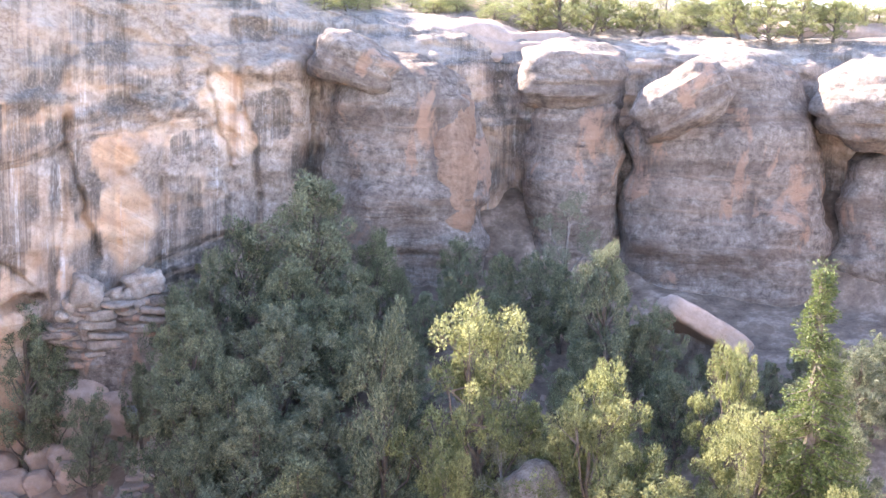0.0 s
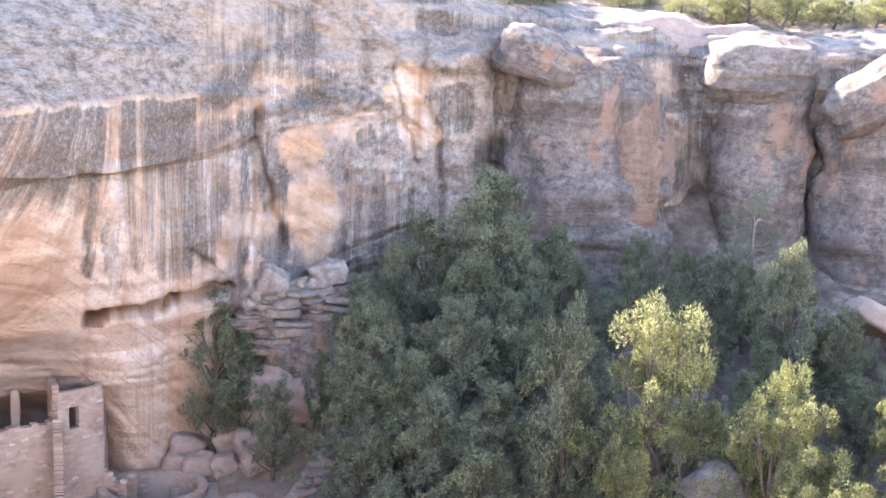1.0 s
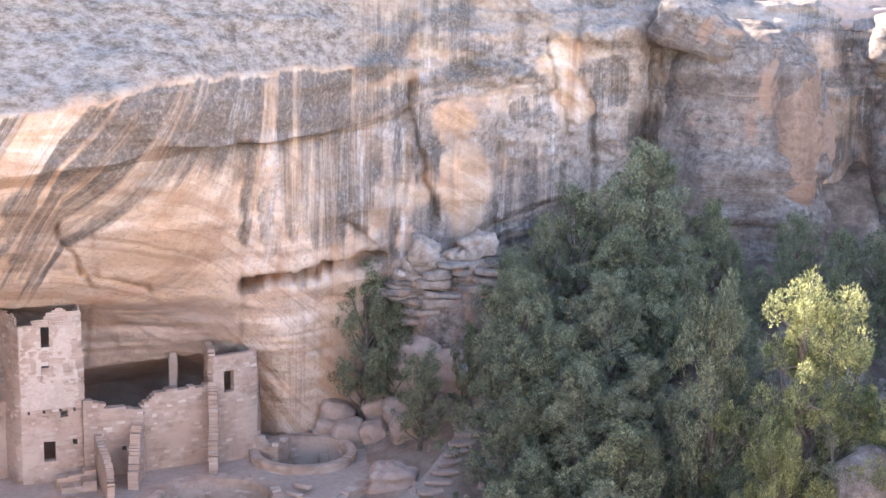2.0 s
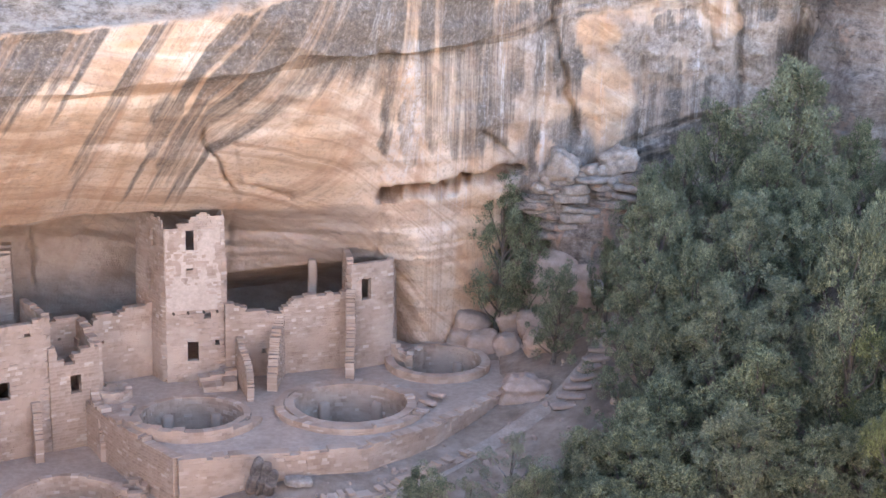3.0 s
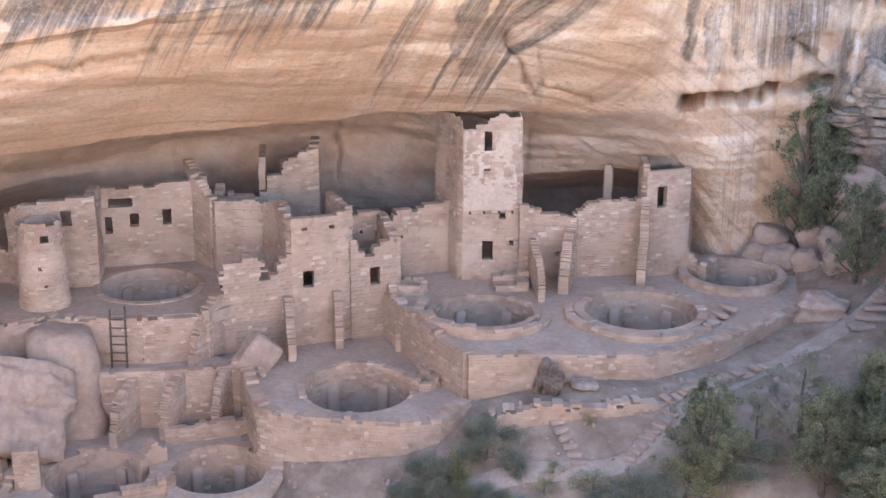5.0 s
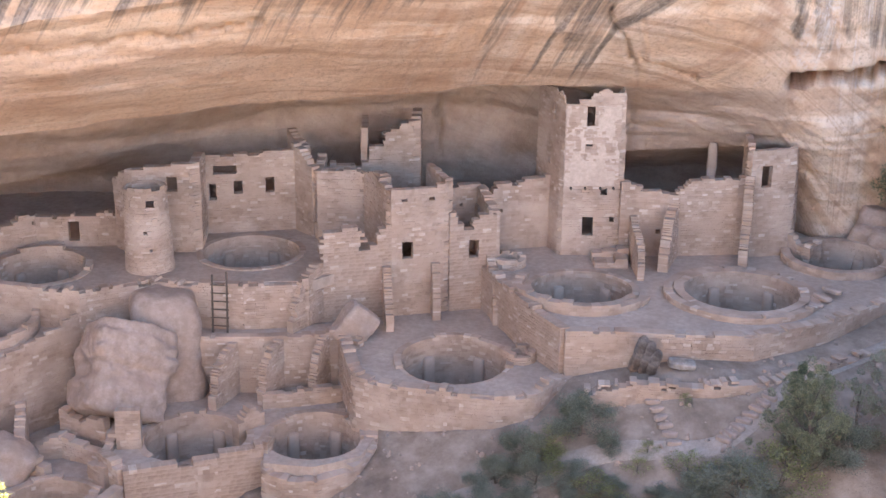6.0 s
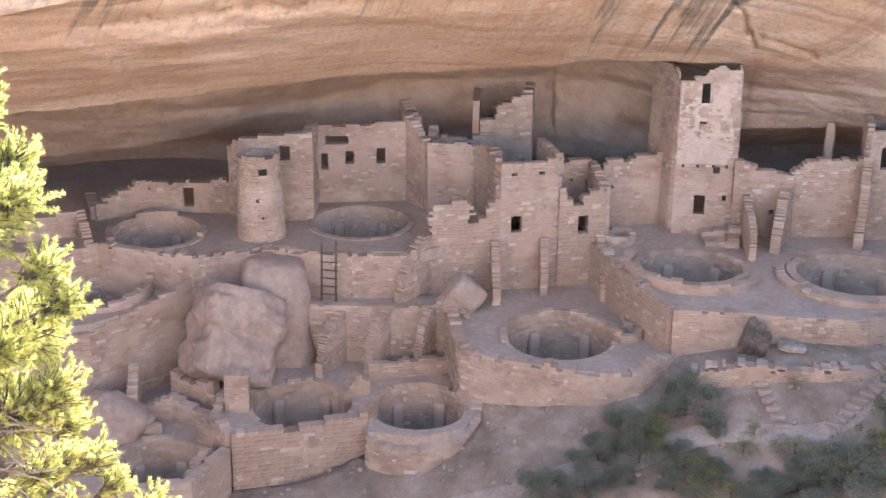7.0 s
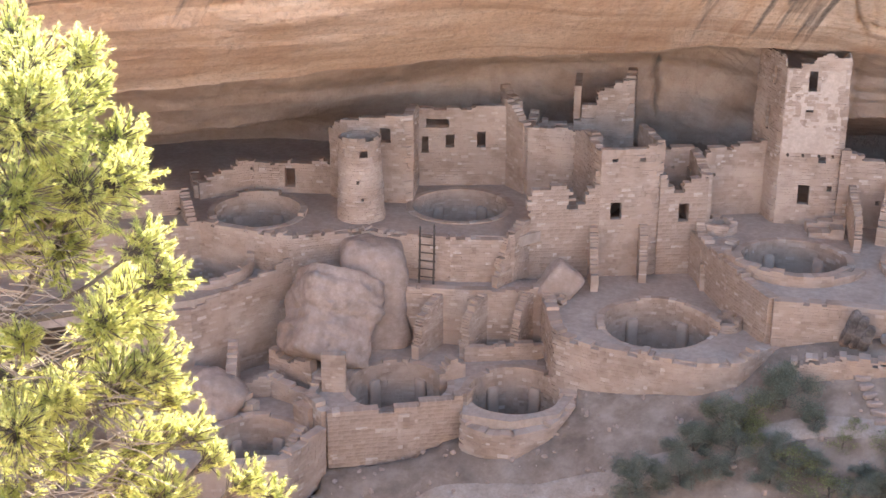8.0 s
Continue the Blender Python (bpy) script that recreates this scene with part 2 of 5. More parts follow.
PAINT = plain_rock("sign_metal", ((0.35, (0.42, 0.42, 0.44)), (0.65, (0.5, 0.5, 0.52))), 3.0, 0.005)


# ---- mesh helpers ----
def mesh_from(name, verts, faces, mat, smooth=False):
    me = bpy.data.meshes.new(name)
    me.from_pydata([tuple(v) for v in verts], [], faces if isinstance(faces, list) else [tuple(f) for f in faces.tolist()])
    me.materials.append(mat)
    if smooth:
        me.polygons.foreach_set("use_smooth", np.ones(len(me.polygons), bool))
    me.update()
    return me


def part(name, me, parent, label=""):
    ob = new(name, me)
    ob.parent = parent
    return tagged(ob, label)


def grid_faces(rows, cols):
    i = np.arange(rows * cols).reshape(rows, cols)
    return np.stack([i[:-1, :-1], i[:-1, 1:], i[1:, 1:], i[1:, :-1]], -1).reshape(-1, 4)


# ---- the cliff: bed lines fitted to the camera's view, as bearing, assumed distance and angle ----
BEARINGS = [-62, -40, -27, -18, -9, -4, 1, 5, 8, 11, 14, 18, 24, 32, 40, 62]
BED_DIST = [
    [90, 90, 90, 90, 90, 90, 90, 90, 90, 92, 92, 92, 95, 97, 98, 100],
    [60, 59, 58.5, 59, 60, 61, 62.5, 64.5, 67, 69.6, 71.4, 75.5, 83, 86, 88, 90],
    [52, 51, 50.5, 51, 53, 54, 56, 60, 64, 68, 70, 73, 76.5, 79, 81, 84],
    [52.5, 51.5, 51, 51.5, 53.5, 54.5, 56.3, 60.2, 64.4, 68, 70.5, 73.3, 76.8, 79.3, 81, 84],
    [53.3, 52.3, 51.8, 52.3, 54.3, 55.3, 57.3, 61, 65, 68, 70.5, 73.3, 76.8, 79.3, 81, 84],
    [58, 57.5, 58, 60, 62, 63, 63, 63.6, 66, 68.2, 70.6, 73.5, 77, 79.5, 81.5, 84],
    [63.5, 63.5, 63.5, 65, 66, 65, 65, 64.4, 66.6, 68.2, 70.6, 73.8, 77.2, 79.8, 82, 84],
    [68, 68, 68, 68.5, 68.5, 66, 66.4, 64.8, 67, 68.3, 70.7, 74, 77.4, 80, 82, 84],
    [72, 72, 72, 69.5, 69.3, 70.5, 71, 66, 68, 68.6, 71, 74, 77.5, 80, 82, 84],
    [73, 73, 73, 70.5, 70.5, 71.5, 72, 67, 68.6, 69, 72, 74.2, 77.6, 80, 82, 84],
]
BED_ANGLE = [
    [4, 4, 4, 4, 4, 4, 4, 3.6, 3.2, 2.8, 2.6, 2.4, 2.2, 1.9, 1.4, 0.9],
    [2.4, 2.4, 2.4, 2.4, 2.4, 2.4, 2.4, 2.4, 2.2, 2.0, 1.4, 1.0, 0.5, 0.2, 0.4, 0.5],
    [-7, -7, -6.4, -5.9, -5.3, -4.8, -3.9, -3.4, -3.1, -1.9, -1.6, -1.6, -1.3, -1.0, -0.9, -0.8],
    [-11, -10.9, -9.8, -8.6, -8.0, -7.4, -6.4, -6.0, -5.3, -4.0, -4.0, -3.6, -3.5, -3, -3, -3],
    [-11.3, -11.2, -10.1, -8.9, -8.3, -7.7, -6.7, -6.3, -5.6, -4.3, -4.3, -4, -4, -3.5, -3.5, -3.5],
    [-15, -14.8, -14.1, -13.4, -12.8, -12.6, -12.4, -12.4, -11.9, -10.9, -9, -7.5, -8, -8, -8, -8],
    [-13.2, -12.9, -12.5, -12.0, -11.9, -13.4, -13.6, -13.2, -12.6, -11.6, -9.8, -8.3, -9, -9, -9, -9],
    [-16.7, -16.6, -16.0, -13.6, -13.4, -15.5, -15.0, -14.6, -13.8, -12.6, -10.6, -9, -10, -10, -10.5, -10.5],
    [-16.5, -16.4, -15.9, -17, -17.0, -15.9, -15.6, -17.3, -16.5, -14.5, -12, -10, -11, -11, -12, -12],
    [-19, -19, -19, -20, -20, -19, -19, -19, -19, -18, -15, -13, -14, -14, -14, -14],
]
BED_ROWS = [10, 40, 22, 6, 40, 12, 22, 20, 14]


# marks on the face beside the alcove, as bearing, angle, half width, half height, strength
ORANGE = [(12.5, -7.9, 1.0, 2.0, 1), (12.0, -5.3, 0.9, 1.1, 0.9), (16.4, -2.6, 0.9, 1.0, 0.9), (16.9, -4.4, 0.8, 1.1, 0.8), (14.4, -4.2, 1.3, 0.6, 0.6), (10.1, -10.0, 0.4, 0.7, 1), (15.4, -6.0, 0.5, 0.6, 0.6)]
DARK = [(18.6, -3.4, 0.9, 1.1, 1), (14.7, -4.6, 0.5, 0.6, 0.9), (14.6, -6.3, 1.1, 0.45, 0.7), (10.7, -6.2, 0.3, 2.0, 0.9), (8.8, -4.7, 1.2, 0.8, 0.7), (13.2, -4.8, 0.3, 0.6, 0.6), (11.2, -1.9, 3.2, 0.4, 0.6), (8.2, -8.8, 0.6, 1.2, 0.7), (7.4, -6.0, 0.8, 1.0, 0.6)]
PALE = [(9.2, -2.75, 1.6, 0.28, 0.9), (13.8, -2.8, 1.3, 0.4, 0.9)]
SALTS = [(14.3, -7.3, 1.1, 1.3, 1), (9.2, -7.2, 1.1, 1.7, 1), (18.2, -5.2, 1.2, 0.7, 0.8)]
STREAKS = [(6.6, -8.3, 1.4, 2.3, 0.7), (4.4, -9.4, 0.4, 1.7, 0.8), (5.3, -8.6, 0.3, 1.9, 0.8), (3.4, -9.0, 0.3, 1.4, 0.7), (8.0, -7.6, 0.8, 2.4, 0.9), (-5.6, -9.6, 0.9, 1.6, 0.6), (-22.0, -8.2, 4.0, 0.9, 0.8)]
CRACKS = [(3.3, -12.2, 6.4, -11.75, 0.09, 2.6), (15.7, -1.7, 16.9, -5.6, 0.07, 0.5), (9.9, -3.6, 11.3, -9.2, 0.10, 0.7), (3.3, -12.05, 6.8, -11.3, 0.19, 3.2), (6.8, -11.3, 9.2, -10.8, 0.16, 2.2), (7.4, -9.2, 8.6, -10.3, 0.08, 0.6),
          (1.2, -6.5, 6.5, -6.1, 0.12, 0.5), (-4.2, -9.6, -3.0, -12.0, 0.07, 0.5), (-3.4, -11.2, -0.6, -12.2, 0.08, 0.5), (-24.8, -10.75, -18.8, -10.1, 0.07, 0.6), (-30.0, -11.3, -24.8, -10.75, 0.07, 0.5), (-11.3, -13.2, -11.4, -15.4, 0.10, 0.5)]


def smooth_rows(a, n):
    k = np.hanning(n + 2)[1:-1]
    k /= k.sum()
    pad = np.concatenate([np.repeat(a[..., :1], n // 2, -1), a, np.repeat(a[..., -1:], n // 2, -1)], -1)
    return np.apply_along_axis(lambda r: np.convolve(r, k, "valid"), -1, pad)[..., :a.shape[-1]]


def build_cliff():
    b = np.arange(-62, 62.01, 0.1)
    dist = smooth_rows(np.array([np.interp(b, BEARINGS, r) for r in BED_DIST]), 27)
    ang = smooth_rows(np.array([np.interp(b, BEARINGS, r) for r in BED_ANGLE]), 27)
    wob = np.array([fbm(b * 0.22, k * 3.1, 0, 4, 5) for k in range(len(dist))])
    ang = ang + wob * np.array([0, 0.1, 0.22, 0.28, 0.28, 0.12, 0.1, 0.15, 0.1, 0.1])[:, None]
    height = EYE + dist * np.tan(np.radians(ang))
    bed, rows_d, rows_z = [], [], []
    for k, n in enumerate(BED_ROWS):
        f = np.linspace(0, 1, n, endpoint=k == len(BED_ROWS) - 1)
        for q in f:
            w = q
            bulge = math.sin(math.pi * q)
            dd = dist[k] * (1 - w) + dist[k + 1] * w
            zz = height[k] * (1 - w) + height[k + 1] * w
            if k == 1:
                zz = zz + bulge * 0.3
            if k == 4:
                zz = zz - bulge * 0.25 * (1 - q)
                dd = dd - bulge * 0.5 * (1 - q)
            bed.append(k + q)
            rows_d.append(dd)
            rows_z.append(zz)
    bed, D, H = np.array(bed), np.array(rows_d), np.array(rows_z)
    B = np.broadcast_to(np.radians(b), D.shape)
    bb0 = np.broadcast_to(b, D.shape)
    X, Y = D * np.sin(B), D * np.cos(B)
    # relief: large swells, ledges along the beds, small roughness
    big = fbm(X * 0.12, Y * 0.12, H * 0.16, 4, 11)
    ledge = fbm(X * 0.08, Y * 0.08, H * 1.1, 4, 23)
    fine = fbm(X * 0.9, Y * 0.9, H * 1.3, 4, 31)
    step = np.tanh(ledge * 3.0) * 0.5
    flake = fbm(X * 0.22 + 0.3 * H, Y * 0.22, H * 0.30, 3, 53) * 3.0
    flake = (np.floor(flake) + np.clip((flake - np.floor(flake)) * 5, 0, 1)) / 3.0
    right_side = np.clip((bb0 - 6) / 6, 0, 1)
    keep = 1 - 0.85 * np.exp(-((bed[:, None] - 5) / 0.3) ** 2)
    push = (0.40 * big + 0.26 * step + (0.13 + 0.12 * right_side) * fine + (0.28 + 0.35 * right_side) * flake) * keep
    push[bed < 1] *= 0.3
    # upright joints where the face breaks
    drop = np.clip(bed - 1.0, 0, 1)[:, None]
    for at_b, broad, deep in ((10.0, 0.28, 0.7), (12.4, 0.2, 0.35), (14.2, 0.16, 0.4), (17.2, 0.14, 0.6), (20.2, 0.4, 1.8), (28.0, 0.5, 1.5), (-2.5, 0.12, 0.15), (3.2, 0.12, 0.2)):
        slant = at_b + 0.25 * (bed[:, None] - 3) * math.sin(at_b * 3) + 0.25 * fbm(H * 0.3, at_b, 0, 2, 7)
        push = push - drop * deep * np.exp(-((bb0 - slant) / broad) ** 2)
    fall = np.degrees(np.arctan2(H - EYE, D))
    ragged_b = bb0 + 0.22 * fbm(bb0 * 1.3, fall * 1.3, 0, 4, 61)
    ragged_e = fall + 0.2 * fbm(bb0 * 1.1, fall * 1.4, 5, 4, 62)
    # joints that run across the face: from bearing, angle to bearing, angle, half width, depth
    for b0, e0, b1, e1, broad, deep in CRACKS:
        run = np.clip(((ragged_b - b0) * (b1 - b0) + (ragged_e - e0) * (e1 - e0)) / ((b1 - b0) ** 2 + (e1 - e0) ** 2), 0, 1)
        off = np.hypot(ragged_b - b0 - run * (b1 - b0), ragged_e - e0 - run * (e1 - e0))
        push = push - deep * np.exp(-(off / broad) ** 4)
    # rounded shelves that stand out under the rim
    for b0, b1, e0, out in ((7.6, 10.6, -2.95, 0.5), (12.6, 15.6, -3.2, 0.6), (15.8, 19.6, -1.5, 0.5), (10.2, 13.4, -3.7, 0.45)):
        band = np.clip((ragged_b - b0) * 2.5, 0, 1) * np.clip((b1 - ragged_b) * 2.5, 0, 1)
        push = push + out * band * np.clip((e0 + 0.5 - ragged_e) * 3, 0, 1) * np.clip((ragged_e - e0 + 0.5) * 2, 0, 1)
    D2 = D - push
    H2 = H + np.where(bed[:, None] < 2.0, 0.25 * step + 0.2 * big + 0.06 * fine, 0.05 * fine)
    H2[0] -= 6
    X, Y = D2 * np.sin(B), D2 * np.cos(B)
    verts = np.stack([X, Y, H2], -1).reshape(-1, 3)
    faces = grid_faces(*D.shape)[:, ::-1]
    me = mesh_from("cliff", verts, faces, CLIFF, True)
    cols = D.shape[1]
    ends = np.empty(len(me.edges) * 2, np.int32)
    me.edges.foreach_get("vertices", ends)
    r0, r1 = (ends[k::2] // cols for k in (0, 1))
    hard = np.isin(r0, [int(np.argmin(np.abs(bed - k))) for k in (3, 4, 5)]) & (r0 == r1)
    me.attributes.new("sharp_edge", "BOOLEAN", "EDGE").data.foreach_set("value", hard)
    v_len = np.concatenate([np.zeros((1, D.shape[1])), np.cumsum(np.hypot(np.diff(D, axis=0), np.diff(H, axis=0)), 0)])
    # runs of stain, slanted to match their slope in the camera's view
    lean = 0.62 * np.clip((5 - b) / 9, 0, 1)
    U = 1.05 * (b - lean * fall)
    uv = np.stack([U, v_len], -1).reshape(-1, 2)
    loops = np.empty(len(me.loops), np.int32)
    me.loops.foreach_get("vertex_index", loops)
    layer = me.uv_layers.new(name="UVMap")
    layer.data.foreach_set("uv", uv[loops].astype(np.float32).ravel())
    bb = np.broadcast_to(b, D.shape)
    kk = np.broadcast_to(bed[:, None], D.shape)

    def stepf(x, lo, hi):
        s = np.clip((x - lo) / (hi - lo), 0, 1)
        return s * s * (3 - 2 * s)

    def patches(rows):
        out = np.zeros_like(bb)
        for b0, e0, rb, re, much in rows:
            far = np.hypot((ragged_b - b0) / rb, (ragged_e - e0) / re)
            out = np.maximum(out, much * (1 - stepf(far, 0.85, 1.12)))
        return out

    run = U / 1.05
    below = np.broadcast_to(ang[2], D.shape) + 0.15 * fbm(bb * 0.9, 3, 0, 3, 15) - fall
    # streaks start at the lip and end at uneven lengths, with clean stripes between them
    reach = 3.0 + 1.3 * vnoise(run * 0.30, 0, 0, 71) + 1.7 * vnoise(run * 1.1, 0, 0, 72) + 1.0 * vnoise(run * 3.1, 0, 0, 73)
    reach = reach + 3.6 * stepf(bb, -13, -9) * stepf(vnoise(run * 0.55, 7, 0, 74) + 0.35 * vnoise(run * 2.6, 7, 0, 79), 0.2, 0.6) + 1.5 * stepf(bb, 0.5, 3.5) + 0.5 * (1 - stepf(bb, -14, -9))
    clean = stepf(vnoise(run * 0.62, 3, 0, 75) + 0.5 * vnoise(run * 2.2, 3, 0, 76), 0.5, 0.68) * (1 - 0.6 * stepf(bb, 1, 4))
    streaked = stepf(reach - below, -1.3, 0.9) * stepf(below, -0.05, 0.12) * (1 - 0.85 * clean) * (1 - stepf(kk, 4.75, 5))
    right = stepf(bb, 7.2, 9)
    orange, dark = patches(ORANGE), patches(DARK)
    side = 0.475 + 0.17 * fbm(bb * 0.45, kk * 4.0, 0, 5, 77) + 0.10 * fbm(bb * 1.6, kk * 0.8, 0, 3, 78)
    side = np.clip(np.maximum(side - 0.2 * orange, 0.30 + 0.30 * dark), 0.2, 0.7)
    varnish = (0.34 + 0.035 * stepf(bb, -14, -8) + 0.27 * np.maximum(streaked * (1 - 0.37 * stepf(below, 2.0, 4.0)), patches(STREAKS))) * (1 - right) + right * side
    tables = {
        # full just behind the brow line, fading out past the tower
        "recess_dull": stepf(kk, 5.02, 5.15) * (1 - stepf(bb, 1.5, 4)) * 0.7,
        "varnish": varnish,
        "runs": 0.2 + 0.8 * stepf(bb, -15, -7),
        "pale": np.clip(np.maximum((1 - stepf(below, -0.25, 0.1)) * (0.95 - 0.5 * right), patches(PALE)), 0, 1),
        "grey": np.clip(0.85 * stepf(bb, 7, 10) + 0.5 * right * fbm(bb * 0.4, kk * 3.5, 0, 4, 91) + 0.2 * stepf(bb, 17, 20) - 0.95 * orange - 0.5 * np.exp(-((bb - 26.9) / 0.9) ** 2) + 0.2 * stepf(bb, 8, 12) * stepf(kk, 5, 6), 0, 1),
        "salt": stepf(bb, -2, 4) * stepf(kk, 2.0, 2.5) * (1 - stepf(kk, 5.2, 6)) + 0.1 + 0.5 * patches(SALTS),
    }
    for key, val in tables.items():
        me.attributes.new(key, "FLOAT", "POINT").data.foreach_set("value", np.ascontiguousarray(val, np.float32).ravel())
    ob = new("cliff", me)
    return tagged(ob, "overhanging buff sandstone cliff with dark varnish streaks", "cliff", kind="structure")


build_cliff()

# ---- the ground: one sheet, from the lookout over the canyon, under the ruin, up to the mesa and the horizon ----
G_BEAR = [-180, -100, -60, -25, -10, 0, 8, 14, 25, 38, 60, 100, 180]
G_DIST = [0, 3, 9, 22, 34, 44, 48, 52, 56, 60, 64, 68, 72, 76, 90, 200, 3000]
G_HIGH = {
    -180: [20.4, 20.4, 20.5, 21, 21, 21, 21, 21, 21, 21, 21, 21, 21, 21, 21, 24, 60],
    -100: [20.4, 20.3, 19, 16, 14, 14, 15, 16, 17, 18, 19, 20, 21, 22, 23, 25, 60],
    -60: [20.4, 20.0, 15, 0, -10, -9, -8, -7, -6, -4, -2, 0, 1, 3, 27, 32, 80],
    -25: [20.4, 20.0, 15, -2, -12, -8.5, -6.7, -6.5, -6.3, -5, -4, -3, -2, 2, 27, 32, 80],
    -10: [20.4, 20.0, 15, -2, -12, -6.4, -4.4, -2.7, -3.2, -2.7, -2.5, -2, -2, 2, 27, 32, 80],
    0: [20.4, 20.0, 15, -2, -10, -6, -3.0, -1.0, -0.9, -0.8, -0.7, -0.6, -0.5, 3, 27, 32, 80],
    8: [20.4, 20.0, 15, -2, -10, -5.5, -2.9, -1.5, -0.9, -0.3, -0.1, 0.6, 2, 6, 25.8, 30, 80],
    14: [20.4, 20.0, 15, -2, -10, -6, -4, -2.2, -0.8, 0.6, 2.2, 4.5, 6.5, 9, 25, 29, 80],
    25: [20.4, 20.0, 15, -2, -8, -4, -1.5, 0.5, 2.6, 4.8, 6.4, 8.0, 9.3, 10.5, 23.5, 28, 70],
    38: [20.4, 20.0, 15, -2, -8, -3, -1, 1.0, 2.8, 4.4, 5.4, 6.2, 7, 7.8, 22.8, 26, 50],
    60: [20.4, 20.0, 15, 0, -6, -2, 0, 2, 4, 5, 6, 7, 8, 9, 22.5, 25, 60],
    100: [20.4, 20.3, 19, 16, 14, 14, 15, 16, 17, 18, 19, 20, 21, 22, 23, 25, 60],
    180: [20.4, 20.4, 20.5, 21, 21, 21, 21, 21, 21, 21, 21, 21, 21, 21, 21, 24, 60],
}


# kivas: plan place, radius, floor level; the soil is dug out below them
PITS = [(-4.9, 56.9, 2.1, -1.9), (2.0, 57.9, 2.4, -1.9), (6.4, 63.3, 2.0, -1.7), (-9.8, 52.6, 2.15, -4.1), (-20.4, 57.6, 2.1, -1.7),
        (-28.8, 53.3, 1.85, -1.6), (-29.9, 49.9, 1.9, -3.4), (-19.6, 47.7, 1.95, -6.1), (-14.9, 48.9, 1.75, -6.4), (-23.7, 42.9, 1.7, -7.4)]


def ground_high(bearing, dist):
    """Height of the ground sheet, arrays or numbers."""
    bearing, dist = np.broadcast_arrays(np.asarray(bearing, float), np.asarray(dist, float))
    cols = np.array([np.interp(dist, G_DIST, G_HIGH[g]) for g in G_BEAR])
    i = np.clip(np.searchsorted(G_BEAR, bearing, side="right") - 1, 0, len(G_BEAR) - 2)
    lo, hi = np.take(G_BEAR, i), np.take(G_BEAR, i + 1)
    f = (bearing - lo) / (hi - lo)
    a = np.take_along_axis(cols, i[None], 0)[0]
    c = np.take_along_axis(cols, (i + 1)[None], 0)[0]
    x, y = dist * np.sin(np.radians(bearing)), dist * np.cos(np.radians(bearing))
    rough = np.clip((dist - 3) / 6, 0, 1) * (0.35 * fbm(x * 0.13, y * 0.13, 0, 4, 41) + 0.09 * fbm(x * 0.9, y * 0.9, 0, 3, 43))
    ruin = np.clip((12 - bearing) / 4, 0, 1) * np.clip((bearing + 45) / 5, 0, 1) * np.clip((dist - 46) / 3, 0, 1)
    z = a + (c - a) * f + rough * (1 - 0.75 * ruin)
    for kx, ky, r, floor_z in PITS:
        near = np.hypot(x - kx, y - ky)
        z = np.where(near < r + 0.65, np.minimum(z, floor_z - 0.95), z)
    return z


def ground_z(x, y):
    return float(ground_high(math.degrees(math.atan2(x, y)), math.hypot(x, y)))


def build_ground():
    b = np.concatenate([np.arange(-180, -50, 3.0), np.arange(-50, 50, 0.5), np.linspace(50, 180, 44)])
    d = np.concatenate([[0.001], np.arange(1, 42, 1.5), np.arange(42, 86, 0.4), np.geomspace(88, 3000, 30)])
    B, D = np.meshgrid(b, d)
    Z = ground_high(B, D)
    R = np.radians(B)
    verts = np.stack([D * np.sin(R), D * np.cos(R), Z], -1).reshape(-1, 3)
    me = mesh_from("ground", verts, grid_faces(*B.shape), TALUS, True)
    X, Y = verts[:, 0].reshape(B.shape), verts[:, 1].reshape(B.shape)
    dust = np.clip((14 - B) / 3, 0, 1) * np.clip((D - 42) / 4, 0, 1) * np.clip(0.95 + 0.5 * fbm(X * 0.35, Y * 0.35, 0, 4, 87), 0, 1)
    me.attributes.new("dust", "FLOAT", "POINT").data.foreach_set("value", dust.astype(np.float32).ravel())
    # ground out of view, near and beside the camera, made pale to bounce sun
    me.materials.append(BOUNCE_GROUND)
    near = (D[:-1, :-1] < 40).ravel() | (np.abs(B[:-1, :-1]) > 62).ravel()
    me.polygons.foreach_set("material_index", near.astype(np.int32))
    return tagged(new("ground", me), "rocky talus slope and dry mesa soil", "ground", kind="structure")


build_ground()


